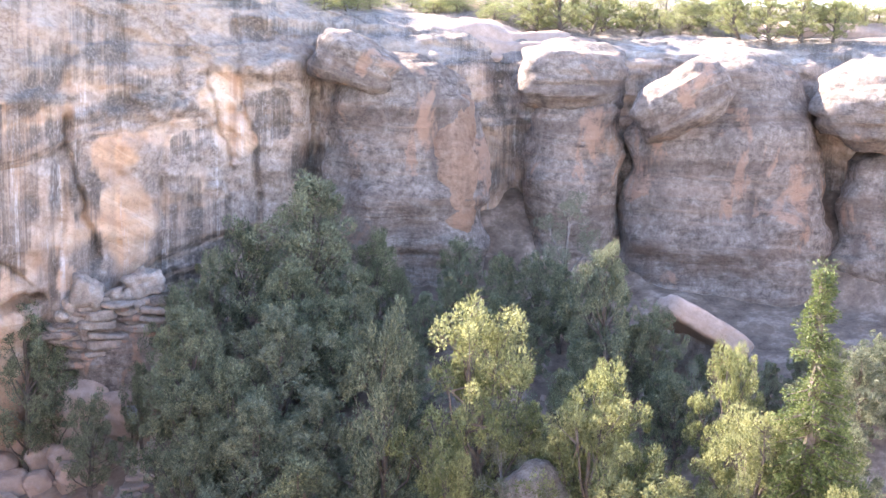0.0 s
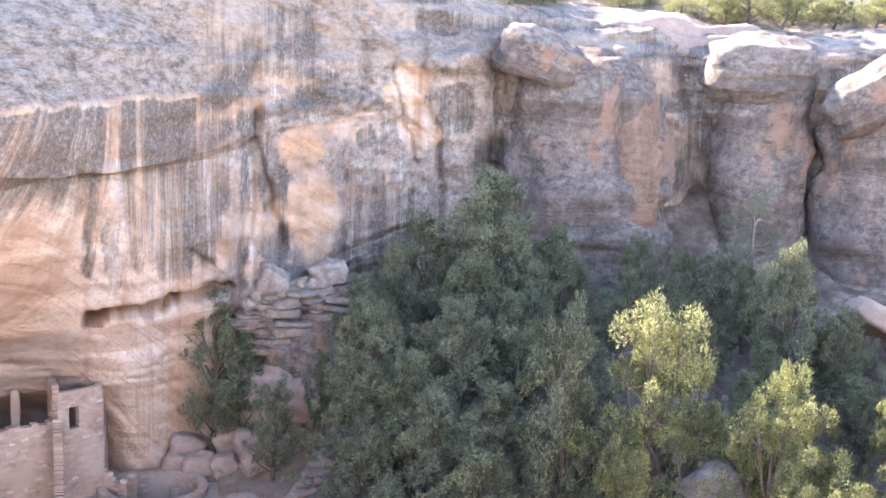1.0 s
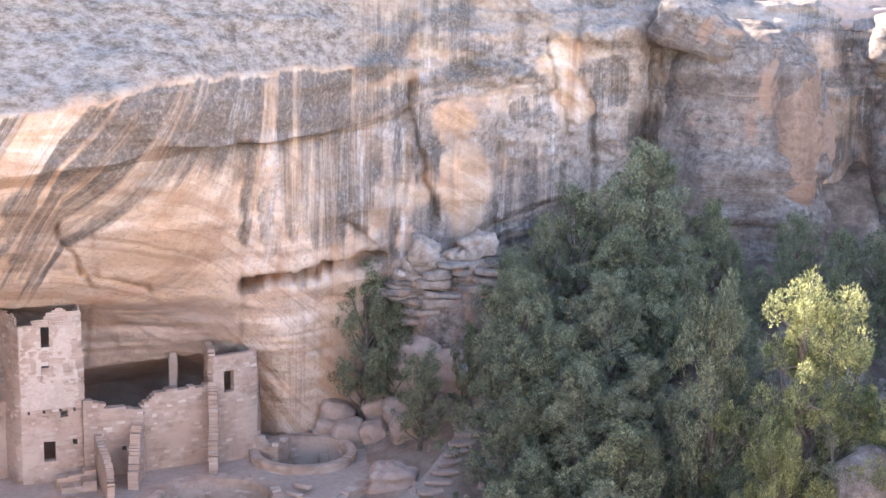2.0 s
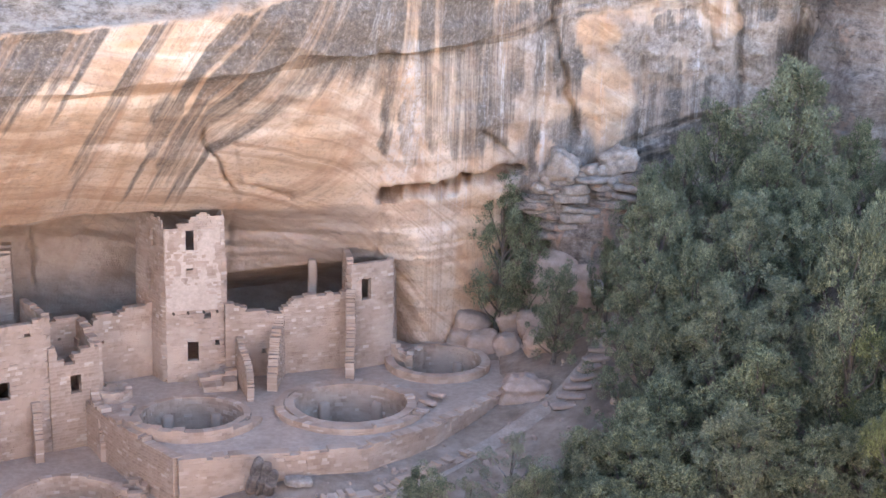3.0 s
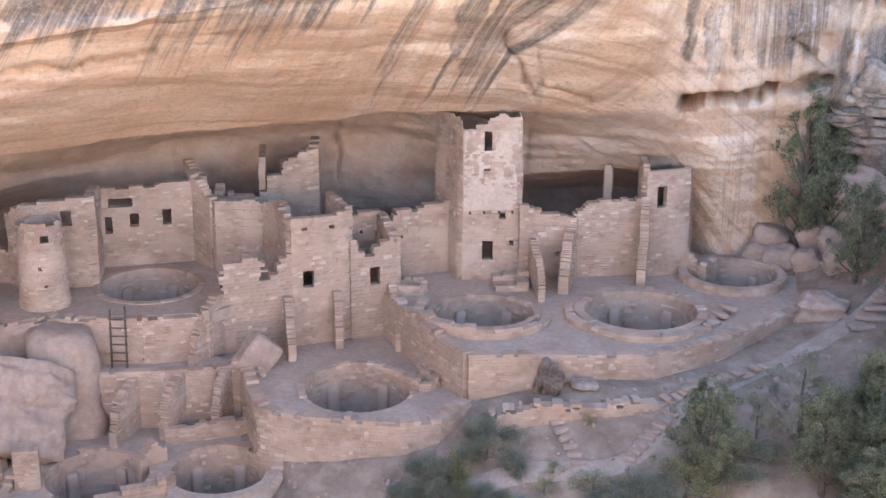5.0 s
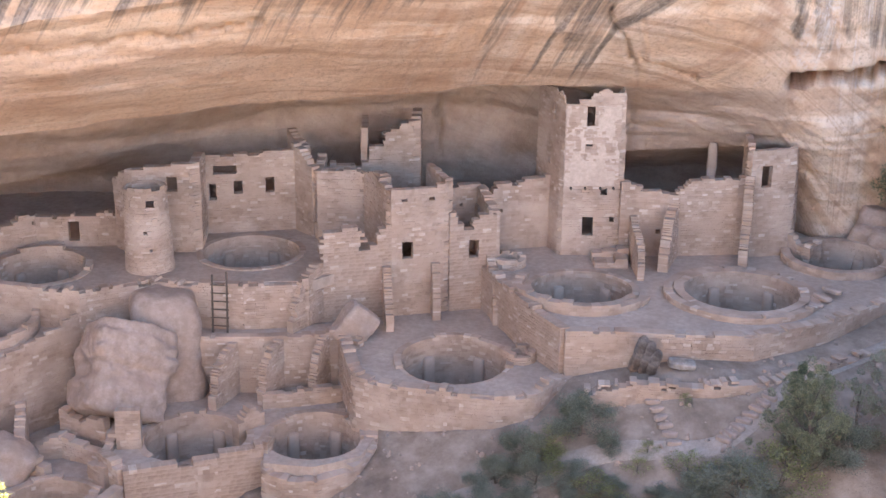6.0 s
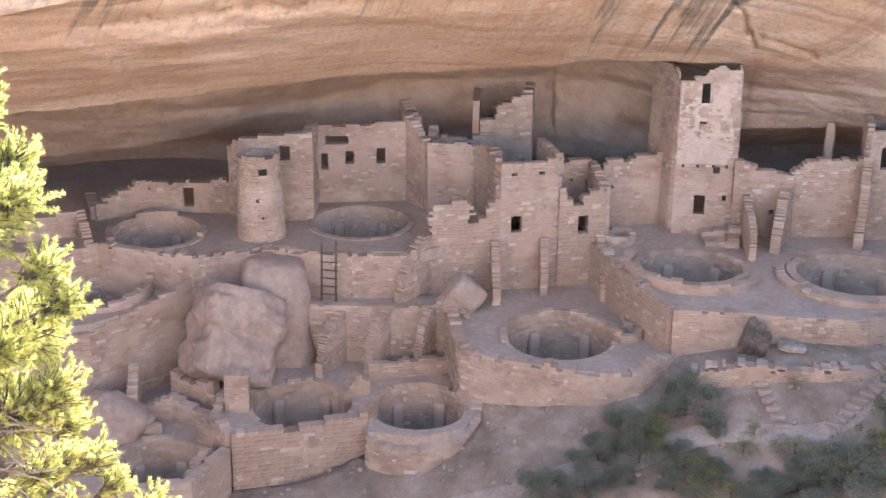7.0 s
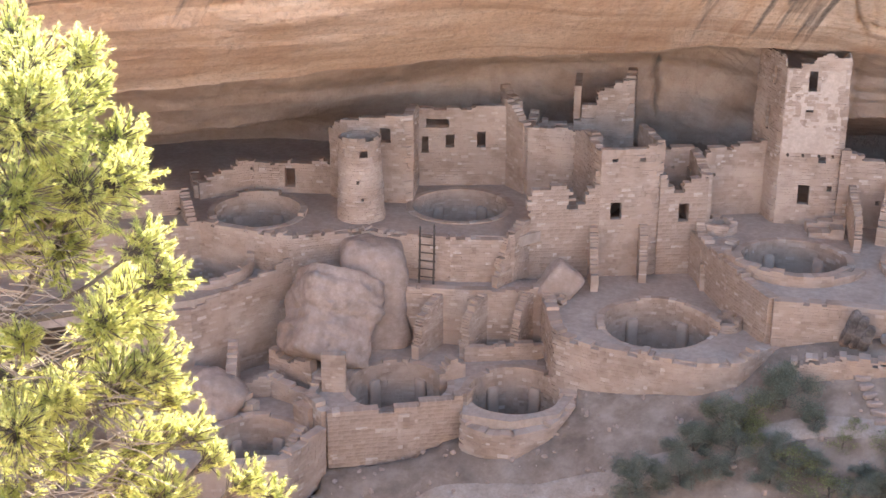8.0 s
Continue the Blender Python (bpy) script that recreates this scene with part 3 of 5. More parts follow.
# ---- rocks ----
def rock_mesh(name, size, seed, mat, power=2.6, detail=4, relief=0.16, beds=0.08, flat=0.0, taper=0.0):
    """A weathered block: a rounded box with swells, bedding ledges and small roughness."""
    bm = bmesh.new()
    bmesh.ops.create_icosphere(bm, subdivisions=detail, radius=1)
    p = np.array([v.co for v in bm.verts])
    f = [tuple(v.index for v in face.verts) for face in bm.faces]
    bm.free()
    p = p / (np.abs(p) ** power).sum(1, keepdims=True) ** (1 / power)
    n = p / np.linalg.norm(p, axis=1, keepdims=True)
    s = np.array(size) / 2
    q = p * s
    q[:, :2] *= 1 + taper * p[:, 2:3]
    k = 1.6 / s.mean()
    d = relief * s.min() * fbm(q[:, 0] * k + seed, q[:, 1] * k, q[:, 2] * k, 5, seed)
    d += beds * s.min() * np.clip(2 * vnoise(q[:, 0] * 0.2, q[:, 1] * 0.2, q[:, 2] * 2.2 / max(0.5, s[2] * 0.35), seed + 3), -1, 1)
    d += 0.035 * min(2.5, s.min()) * fbm(q[:, 0] * 1.1 + seed, q[:, 1] * 1.1, q[:, 2] * 1.9, 4, seed + 9)
    d -= 0.05 * min(2.5, s.min()) * np.exp(-(vnoise(q[:, 0] * 0.15, q[:, 1] * 0.15, q[:, 2] * 0.75, seed + 5) / 0.09) ** 2)
    k2 = 0.55 if s.min() > 1.5 else 1.2 / s.mean()
    fl = fbm(q[:, 0] * k2, q[:, 1] * k2 + seed, q[:, 2] * k2 * 1.3, 3, seed + 21) * 3
    d += 0.05 * min(3.0, s.min()) * (np.floor(fl) + np.clip((fl - np.floor(fl)) * 5, 0, 1)) / 1.5
    q = q + n * d[:, None]
    if flat:
        q[:, 2] = np.maximum(q[:, 2], -s[2] * flat)
    return mesh_from(name, q, f, mat, True)


def rock(name, label, place, size, seed, mat=None, turn=(0, 0, 0), category="boulder", **kw):
    ob = new(name, rock_mesh(name, size, seed, mat or GREY_ROCK, **kw))
    ob.matrix_world = pose(*place, *turn)
    return tagged(ob, label, category)


def rock_seen(name, label, bearing, dist, low, high, width, depth, seed, **kw):
    """A block at a bearing and distance, between two heights."""
    x, y = at(bearing, dist)
    turn = kw.pop("turn", (0, 0, 0))
    return rock(name, label, (x, y, (low + high) / 2), (width, depth, high - low), seed, turn=(turn[0], turn[1], turn[2] - bearing), **kw)


rock_seen("sandstone_block", "huge grey domed sandstone block under the rim", 23.9, 75.5, 6.0, 21.0, 8.7, 9, 3, detail=6, power=2.9, relief=0.06, taper=-0.06)
rock_seen("cap_rock", "tilted tan cap rock leaning on a domed block", 21.8, 73.6, 19.0, 21.7, 4.7, 5, 5, detail=5, turn=(0, 20, 0), power=3.6, relief=0.14, mat=GREY_ROCK)
rock_seen("sandstone_column", "orange scaled column standing against a grey block", 25.9, 73.2, 6.0, 18.6, 2.7, 3.6, 7, detail=5, power=2.6, relief=0.22, mat=ORANGE_ROCK)
rock_seen("cap_rock", "rounded pale cap rock with a sunlit ledge", 30.7, 79.6, 17.9, 21.5, 6.4, 7.5, 8, detail=5, power=3.4, beds=0.12)
rock_seen("sandstone_block", "rounded grey sandstone block narrowing downwards", 30.9, 79.6, 6.0, 19.6, 5.2, 7.4, 9, detail=5, power=3.4, beds=0.08, taper=0.16)
rock_seen("sandstone_block", "massive grey sandstone block split by cracks", 37.0, 79.8, 1.0, 20.7, 11.6, 9, 12, detail=6, power=3.2, beds=0.06, relief=0.06, taper=-0.05)
rock_seen("cap_rock", "sunlit rounded cap rock on a massive block", 35.2, 76.6, 16.9, 20.3, 5.6, 5, 14, detail=5, turn=(0, -30, 0), power=2.8)
rock_seen("cap_rock", "broad rounded cap rock bright in the sun", 43.8, 79.0, 16.4, 20.9, 9.4, 7, 17, detail=5, power=2.8)
rock_seen("sandstone_block", "tall grey sandstone block beside a dark crack", 45.2, 81.0, 2.0, 15.9, 10.6, 8, 19, detail=6, power=4.5, relief=0.06)
rock_seen("shelf_rock", "flat sunlit ledge of pale rock on the rim", 35.0, 85.0, 18.5, 21.7, 17, 9, 21, detail=5, power=3.5, mat=PALE_ROCK)
rock_seen("rim_ledge", "long pink ledge of rim rock above the blocks", 26.4, 83.5, 17.0, 22.6, 15, 7, 22, detail=5, power=4.5, mat=TAN_ROCK, relief=0.1)
# stands for a farther cliff; distance and size fitted to the camera's view
rock_seen("far_cliff", "pale cliff band set just behind the rim, sized to the camera's view", 41.4, 91.0, 20.3, 23.2, 12, 5, 25, detail=5, power=5, mat=TAN_ROCK, relief=0.1)
rock_seen("fallen_slab", "tilted pale slab fallen among the trees", 36.5, 66.0, 7.7, 8.8, 4.8, 3.4, 23, detail=4, turn=(-18, 30, 10), power=7, mat=TAN_ROCK)
rock_seen("boulder", "grey boulder under a tilted fallen slab", 36.6, 67.0, 4.8, 8.5, 3.4, 2.6, 24, detail=4, power=3)
rock_seen("boulder", "large pointed boulder among the trees", 29.9, 49.5, -1.5, 6.4, 3.4, 3.4, 27, detail=4, power=2.4)
# layered outcrop where the alcove ends
rock_seen("rock_outcrop", "brown streaked outcrop under the alcove's end", 12.4, 69.3, 0.5, 9.0, 5.8, 6.0, 39, detail=5, power=4, relief=0.14, mat=GREY_ROCK)
for k in range(13):
    low = 9.0 - 0.25 * k
    wide = 4.3 + 2.6 * math.sin(0.2 + k * 0.19)
    for j in range(5):
        shift = 12.5 + (j - 2 + 0.35 * math.sin(7.1 * k + 2.3 * j)) * wide / 5 * 0.84
        rock_seen("rock_ledge", "broken slab of thin-bedded weathered sandstone", shift, 67.0 + 0.45 * math.sin(3.1 * k + 4.7 * j) + 0.05 * k, low - 0.2, low + 0.2 + 0.1 * math.sin(5.3 * j + k), wide / 5 * 1.35, 1.9, 400 + 7 * k + j, detail=3, power=4.5, beds=0.3, relief=0.35,
                  turn=(0, 6 * math.sin(4.0 * k + 3 * j), 25 * math.sin(3 * k + j)), mat=GREY_ROCK if (2 * k + j) % 4 == 0 else PALE_ROCK)
for k in range(26):
    b = 9.9 + 5.0 * ((k * 0.618) % 1)
    size = 0.35 + 0.45 * ((k * 0.377) % 1)
    z = 9.35 - 0.45 * abs(b - 11.8) + 0.25 * math.sin(2.7 * k)
    rock_seen("boulder", "pale angular stone on a rock ledge", b, 66.4 + 0.8 * ((k * 0.271) % 1), z - size * 0.55, z + size * 0.35, size * 1.5, size, 300 + k, detail=3, power=5, relief=0.3, turn=(20 * math.sin(k), 25 * math.cos(2 * k), 40 * k), mat=PALE_ROCK)
rock_seen("boulder", "white angular boulder on a rock ledge", 10.9, 66.6, 8.9, 10.2, 1.5, 1.3, 51, turn=(10, 20, 0), relief=0.3, power=4, mat=PALE_ROCK)
rock_seen("boulder", "white angular boulder on a rock ledge", 13.2, 67.2, 9.1, 10.4, 1.8, 1.3, 52, turn=(0, -15, 0), relief=0.3, power=4, mat=PALE_ROCK)
rock_seen("boulder", "white angular boulder on a rock ledge", 12.0, 67.0, 8.9, 9.5, 1.2, 1.0, 53, power=4, mat=PALE_ROCK)
rock_seen("boulder", "dark rounded boulder at the end of the plaza", 9.6, 60.2, -1.0, 0.9, 2.3, 1.9, 55, power=3, detail=5, mat=TAN_ROCK)
for k, (b, d, w, h) in enumerate(((6.8, 66.4, 1.5, 0.9), (7.7, 66.0, 1.7, 0.9), (10.4, 64.4, 2.0, 1.0), (8.8, 65.2, 1.4, 0.8), (7.2, 67.2, 1.8, 1.5), (9.9, 66.0, 1.6, 1.1), (8.2, 69.0, 3.0, 3.0), (9.6, 68.6, 2.6, 2.6), (10.9, 67.5, 3.4, 3.2), (7.2, 69.5, 2.4, 1.6), (12.4, 66.4, 2.6, 2.0), (9.0, 66.8, 1.6, 1.2))):
    x, y = at(b, d)
    g = ground_z(x, y)
    rock_seen("boulder", "tan fallen boulder at the foot of the cliff", b, d, g - 0.6, g + h, w, w * 0.8, 60 + k, mat=TAN_ROCK, power=3.2, turn=(0, 12 * (-1) ** k, 0))
# the great boulder that carries the round tower
rock_seen("great_boulder", "great smooth pinkish boulder between the walls", -25.3, 55.0, -4.9, -0.4, 3.7, 3.2, 71, mat=TAN_ROCK, detail=6, power=4.5, relief=0.12, beds=0.12, turn=(-28, 24, 12))
rock_seen("great_boulder", "rounded bedrock knob under the round tower", -23.4, 57.2, -5.5, 0.15, 3.1, 3.8, 73, mat=TAN_ROCK, detail=5, power=6, relief=0.04, beds=0.02, turn=(-8, 0, 0))
rock_seen("boulder", "angular boulder leaning on a house wall", -15.0, 56.0, -2.3, -0.5, 1.5, 1.0, 75, mat=TAN_ROCK, power=8, relief=0.08, turn=(0, 38, 10))
rock_seen("boulder", "dark boulder below the outer wall", -30.9, 52.4, -6.5, -3.6, 2.6, 2.2, 77, mat=TAN_ROCK, turn=(0, 20, 0), power=3)
rock_seen("boulder", "low rounded boulder beside the path", -8.2, 49.6, -5.6, -4.2, 2.4, 1.6, 79, mat=TAN_ROCK, power=2.8)


# ---- masonry ----
def masonry_mesh(name, path, low, top, thick=0.42, holes=(), batter=0.0, course=0.115, seed=0, closed=False, ragged=0.045, mat=None, span=None, cells=None, longest=0.42):
    """A wall of separate squared stones along a plan path. top: (share of the length, height) pairs; holes: (share, sill, width, height)
    go right through; batter: metres that the faces lean in per metre of height."""
    rng = np.random.default_rng(seed + 100)
    p = np.array(path + path[:1] if closed else path, float)
    seg = np.hypot(*np.diff(p, axis=0).T)
    cum = np.concatenate([[0], np.cumsum(seg)])
    length = cum[-1]
    tang = np.diff(p, axis=0) / seg[:, None]
    curved = len(path) > 6

    def place(s):
        i = int(np.clip(np.searchsorted(cum, s, side="right") - 1, 0, len(seg) - 1))
        q = p[i] + tang[i] * (s - cum[i])
        tn = tang[i]
        if curved:
            j = min(i + 1, len(seg) - 1) if s - cum[i] > seg[i] / 2 else max(i - 1, 0)
            if closed:
                j = (i + 1) % len(seg) if s - cum[i] > seg[i] / 2 else i - 1
            w = abs((s - cum[i]) / seg[i] - 0.5)
            tn = tang[i] * (1 - w) + tang[j] * w
            tn = tn / np.hypot(*tn)
        return q, np.array([tn[1], -tn[0]])

    tx = np.array([t[0] for t in top]) * length
    tz = np.array([t[1] for t in top])
    gaps = [(h[0] * length - h[2] / 2, h[0] * length + h[2] / 2, h[1], h[1] + h[3]) for h in holes]
    verts, faces = [], []
    z, row = low, 0
    highest = tz.max() + 0.3
    corner = [0.0, length] + ([] if curved else list(cum[1:-1]))
    while z < highest:
        h = course * rng.uniform(0.7, 1.35)
        cuts = [0.0]
        while cuts[-1] < length:
            cuts.append(cuts[-1] + rng.uniform(longest / 3, longest))
        cuts = [c for c in cuts if c < length - 0.08] + corner
        inrow = [g for g in gaps if g[2] - h / 2 < z < g[3] - h / 2]
        for g in inrow:
            cuts = [c for c in cuts if not (g[0] - 0.06 < c < g[1] + 0.06)] + [g[0], g[1]]
        cuts = sorted(set(cuts))
        for s0, s1 in zip(cuts[:-1], cuts[1:]):
            mid = (s0 + s1) / 2
            if s1 - s0 < 0.02 or any(g[0] < mid < g[1] for g in inrow):
                continue
            if z + h * 0.5 > np.interp(mid, tx, tz) + (0 if closed else 0.09) * noise.noise(Vector((mid * 1.4, seed * 3.7, 0))) + rng.uniform(-ragged, ragged):
                continue
            if span and not span[0] <= mid < span[1]:
                continue
            lean0, lean1 = (z - low) * batter, (z + h - low) * batter
            o, i = rng.uniform(0, 0.035), rng.uniform(0, 0.035)
            sway = 0.05 * noise.noise(Vector((mid * 0.6, z * 0.7, seed * 1.3)))
            jit = rng.uniform(-0.016, 0.016, 4)
            c = 0
            b = 0.008
            if cells is not None:
                q, n = place(mid)
                cells.append((q, n, s1 - s0, h, z, thick + o))
                continue
            base = len(verts)
            for s, e in ((s0, b), (s1, -b)):
                q, n = place(s)
                tdir = np.array([-n[1], n[0]])
                for zz, lean, ez in ((z, lean0, b), (z + h, lean1, -b)):
                    f0, f1 = q + n * (thick / 2 - lean + sway), q + n * (thick / 2 - lean + o + sway) + tdir * (e + jit[c])
                    k0, k1 = q - n * (thick / 2 - lean - sway), q - n * (thick / 2 - lean + i - sway) + tdir * e
                    verts += [(f0[0], f0[1], zz), (f1[0], f1[1], zz + ez + jit[3 - c]), (k0[0], k0[1], zz), (k1[0], k1[1], zz + ez)]
                    c += 1
            # order: s0 low 0-3, s0 high 4-7, s1 low 8-11, s1 high 12-15
            v = [base + k for k in range(16)]
            faces += [(v[1], v[9], v[13], v[5]), (v[0], v[8], v[9], v[1]), (v[8], v[12], v[13], v[9]), (v[12], v[4], v[5], v[13]), (v[4], v[0], v[1], v[5]),
                      (v[0], v[4], v[6], v[2]), (v[8], v[10], v[14], v[12]), (v[4], v[12], v[14], v[6])]
            if curved:
                faces += [(v[3], v[7], v[15], v[11]), (v[2], v[3], v[11], v[10]), (v[10], v[11], v[15], v[14]), (v[14], v[15], v[7], v[6]), (v[6], v[7], v[3], v[2])]
            else:
                faces += [(v[2], v[6], v[14], v[10])]
        z += h
        row += 1
    return mesh_from(name, verts, faces, mat or MASONRY) if cells is None else None


def stone_block_mesh():
    verts, faces = [], []
    for x, e in ((-0.5, 0.05), (0.5, -0.05)):
        for z, ez in ((0, 0.08), (1, -0.08)):
            verts += [(x, -0.47, z), (x + e, -0.5, z + ez), (x, 0.5, z)]
    for q in ((1, 7, 10, 4), (0, 6, 7, 1), (6, 9, 10, 7), (9, 3, 4, 10), (3, 0, 1, 4), (2, 5, 11, 8), (0, 3, 5, 2), (6, 8, 11, 9), (3, 9, 11, 5)):
        faces.append(q)
    return mesh_from("stone", verts, faces, STONE)


STONE_MESH = []


def stone_wall(path, low, top, label, thick=0.45, parent=None, **kw):
    """A wall whose stones are objects of their own, or the stones of one wall of a house."""
    SEED[0] += 1
    if not STONE_MESH:
        STONE_MESH.append(stone_block_mesh())
    thing = parent or tagged(new("masonry_wall"), label, "wall")
    cells = []
    masonry_mesh("stone", list(path), low, top, thick=thick, seed=SEED[0], cells=cells, course=0.16, longest=0.52, **kw)
    for q, n, length, h, z, deep in cells:
        ob = new("stone", STONE_MESH[0])
        ob.parent = thing
        ob.matrix_world = pose(q[0], q[1], z, 0, 0, math.degrees(math.atan2(n[0], -n[1]))) @ Matrix.Diagonal((length, deep, h, 1))
    return thing


SEED = [0]


def wall(path, low, top, name="masonry_wall", label="", parent=None, category="wall", **kw):
    SEED[0] += 1
    if not isinstance(top, (list, tuple)):
        top = [(0, top), (1, top)]
    path = list(path)
    if parent is not None and 2 < len(path) < 6 and not kw.get("closed"):
        seg = np.hypot(*np.diff(np.array(path), axis=0).T)
        cum = np.concatenate([[0], np.cumsum(seg)])
        for a, b in zip(cum[:-1], cum[1:]):
            if b - a > 0.2:
                part(name, masonry_mesh(name, path, low, top, seed=SEED[0], span=(a, b), **kw), parent, label)
        return parent
    ob = new(name, masonry_mesh(name, path, low, top, seed=SEED[0], **kw))
    ob.parent = parent
    if parent is None:
        tagged(ob, label or "ruined wall of tan sandstone blocks", category)
    elif label:
        tagged(ob, label)
    return ob


def house(name, label, category="ruined house"):
    return tagged(new(name), label, category)


def slab_mesh(name, outline, z, thick, holes=(), mat=None):
    """A floor with round holes, and a skirt."""
    from mathutils.geometry import tessellate_polygon
    loops = [[Vector((x, y, 0)) for x, y in outline]]
    for cx, cy, r in holes:
        loops.append([Vector((cx + r * math.cos(a), cy + r * math.sin(a), 0)) for a in np.linspace(0, 2 * math.pi, 40, endpoint=False)])
    flat = [p for l in loops for p in l]
    verts = [(p.x, p.y, z) for p in flat]
    faces = []
    for tri in tessellate_polygon(loops):
        a, b, c = (flat[k] for k in tri)
        faces.append(tuple(tri) if (b - a).cross(c - a).z > 0 else tuple(reversed(tri)))
    n = len(outline)
    for k in range(n):
        j = len(verts)
        verts += [(*outline[k], z), (*outline[(k + 1) % n], z), (*outline[(k + 1) % n], z - thick), (*outline[k], z - thick)]
        faces.append((j, j + 1, j + 2, j + 3))
    return mesh_from(name, verts, faces, mat or DIRT)


def terrace(name, label, outline, z, holes=(), thick=0.5):
    return tagged(new(name, slab_mesh(name, outline, z, thick, holes)), label, "terrace", kind="structure")


def ring(cx, cy, r, n=36, start=0.0):
    return [(cx + r * math.cos(start + a), cy + r * math.sin(start + a)) for a in np.linspace(0, -2 * math.pi, n, endpoint=False)]


def kiva(label, cx, cy, r, rim, floor_z, ground, near=0.35, far=0.1, wide=0.28):
    """A sunken round room: lining wall, bench, pilasters, floor. ground: the level of the court round it."""
    r += 0.15
    floor_z -= 0.6
    top = tagged(new("kiva"), label, "kiva")
    facing = math.atan2(-cy, -cx)
    path = ring(cx, cy, r + wide / 2, start=facing)
    wall(path, floor_z, [(0, rim + near), (0.25, rim + (near + far) / 2), (0.5, rim + far), (0.75, rim + (near + far) / 2), (1, rim + near)], "lining_wall", parent=top, thick=wide, closed=True, ragged=0.015, course=0.14)
    verts, faces = [], []
    n = 40
    for a in np.linspace(0, 2 * math.pi, n, endpoint=False):
        c, s = math.cos(a), math.sin(a)
        for rr, zz in ((r + 0.1, floor_z + 0.4), (r - 0.32, floor_z + 0.4), (r - 0.34, floor_z)):
            verts.append((cx + rr * c, cy + rr * s, zz + 0.02 * math.sin(7 * a)))
    for k in range(n):
        a, b = 3 * k, 3 * ((k + 1) % n)
        faces += [(a, a + 1, b + 1, b), (a + 1, a + 2, b + 2, b + 1)]
    part("bench", mesh_from("bench", verts, faces, MASONRY), top)
    part("floor", mesh_from("floor", [(x, y, floor_z + 0.02) for x, y in reversed(ring(cx, cy, r))], [tuple(range(36))], DIRT), top, "bare earth floor")
    for k in range(6):
        a = facing + math.pi / 6 + k * math.pi / 3
        c, s = math.cos(a), math.sin(a)
        block = rock_mesh("pilaster", (0.52, 0.36, rim - 0.7 - floor_z), 200 + k, MASONRY, power=9, detail=3, relief=0.05, beds=0.04)
        part("pilaster", block, top).matrix_world = pose(cx + (r - 0.06) * c, cy + (r - 0.06) * s, (rim - 0.7 + floor_z) / 2, 0, 0, math.degrees(a) + 90)
    return top


# ---- the plaza by the tower, with three kivas ----
KA, KB, KC = (-4.9, 56.9, 2.1), (2.0, 57.9, 2.4), (6.4, 63.3, 2.0)
PLAZA = [(-7.2, 54.8), (-5.1, 52.2), (-2.5, 52.7), (0.0, 52.9), (2.4, 53.4), (5.4, 55.6), (8.8, 59.4), (10.6, 62.2), (10.5, 67.5), (6.0, 69.5), (-9.5, 71), (-11.5, 62.5), (-9.6, 59.2)]
terrace("terrace_plaza", "bare grey earth plaza in front of the tower", PLAZA, 0.0, [(x, y, r + 0.3) for x, y, r in (KA, KB, KC)])
kiva("round sunken kiva with a pale worn rim", *KA, 0.1, -1.9, 0.0, near=0.15, far=0.0)
kiva("large round kiva inside a raised stone ring", *KB, 0.12, -1.9, 0.0, near=0.15, far=0.05, wide=0.4)
kiva("small round kiva at the end of the plaza", *KC, 0.3, -1.7, 0.0, near=0.1, far=0.05, wide=0.4)
stone_wall([(-9.6, 59.0), (-7.2, 54.85), (-5.1, 52.2)], -2.2, [(0, 0.15), (0.5, 0.25), (1, 0.15)], "retaining wall that turns the corner of the plaza")
wall([(-5.1, 52.2), (-2.5, 52.7), (0.0, 52.9), (2.4, 53.4), (5.4, 55.6), (8.8, 59.4)], -2.6, [(0, 0.08), (0.5, 0.02), (1, 0.05)], label="long low retaining wall under the plaza", thick=0.5)
wall([at(b, d) for b, d in ((-4.6, 50.6), (-2.6, 50.7), (-0.6, 50.8), (1.2, 50.9), (2.8, 51.4), (4.6, 52.6), (6.2, 53.9), (7.6, 55.4))], -3.4, [(0, -1.8), (0.15, -1.3), (0.3, -1.35), (0.45, -1.1), (0.6, -1.25), (0.8, -0.9), (1, -0.95)], label="rough lower retaining wall of tumbled stones", thick=0.5, ragged=0.16, course=0.1, longest=0.3)
wall(ring(2.0, 57.9, 3.2, 40, math.radians(-75)), -0.2, [(0, 0.3), (0.3, 0.2), (0.5, 0.1), (0.75, 0.1), (1, 0.3)], label="low stone ring round the large kiva", thick=0.35, closed=True)
wall([(x, y) for x, y in ring(-4.9, 56.9, 2.85, 40, math.radians(-10))[:22]], -0.1, [(0, 0.15), (0.3, 0.5), (0.7, 0.5), (1, 0.2)], label="curved parapet in front of the pale kiva", thick=0.4)
wall([(4.0, 64.3), (5.0, 63.0), (5.6, 64.0)], -0.1, [(0, 1.2), (0.4, 0.7), (1, 0.8)], label="broken wall stub beside the small kiva", thick=0.3)

# ---- the square tower, four storeys ----
tower = house("square_tower", "four-storey square tower of dressed sandstone", "tower")
TL, TR = (-6.4, 61.5), (-3.75, 62.1)
TBL, TBR = (-7.9, 64.1), (-4.45, 64.9)
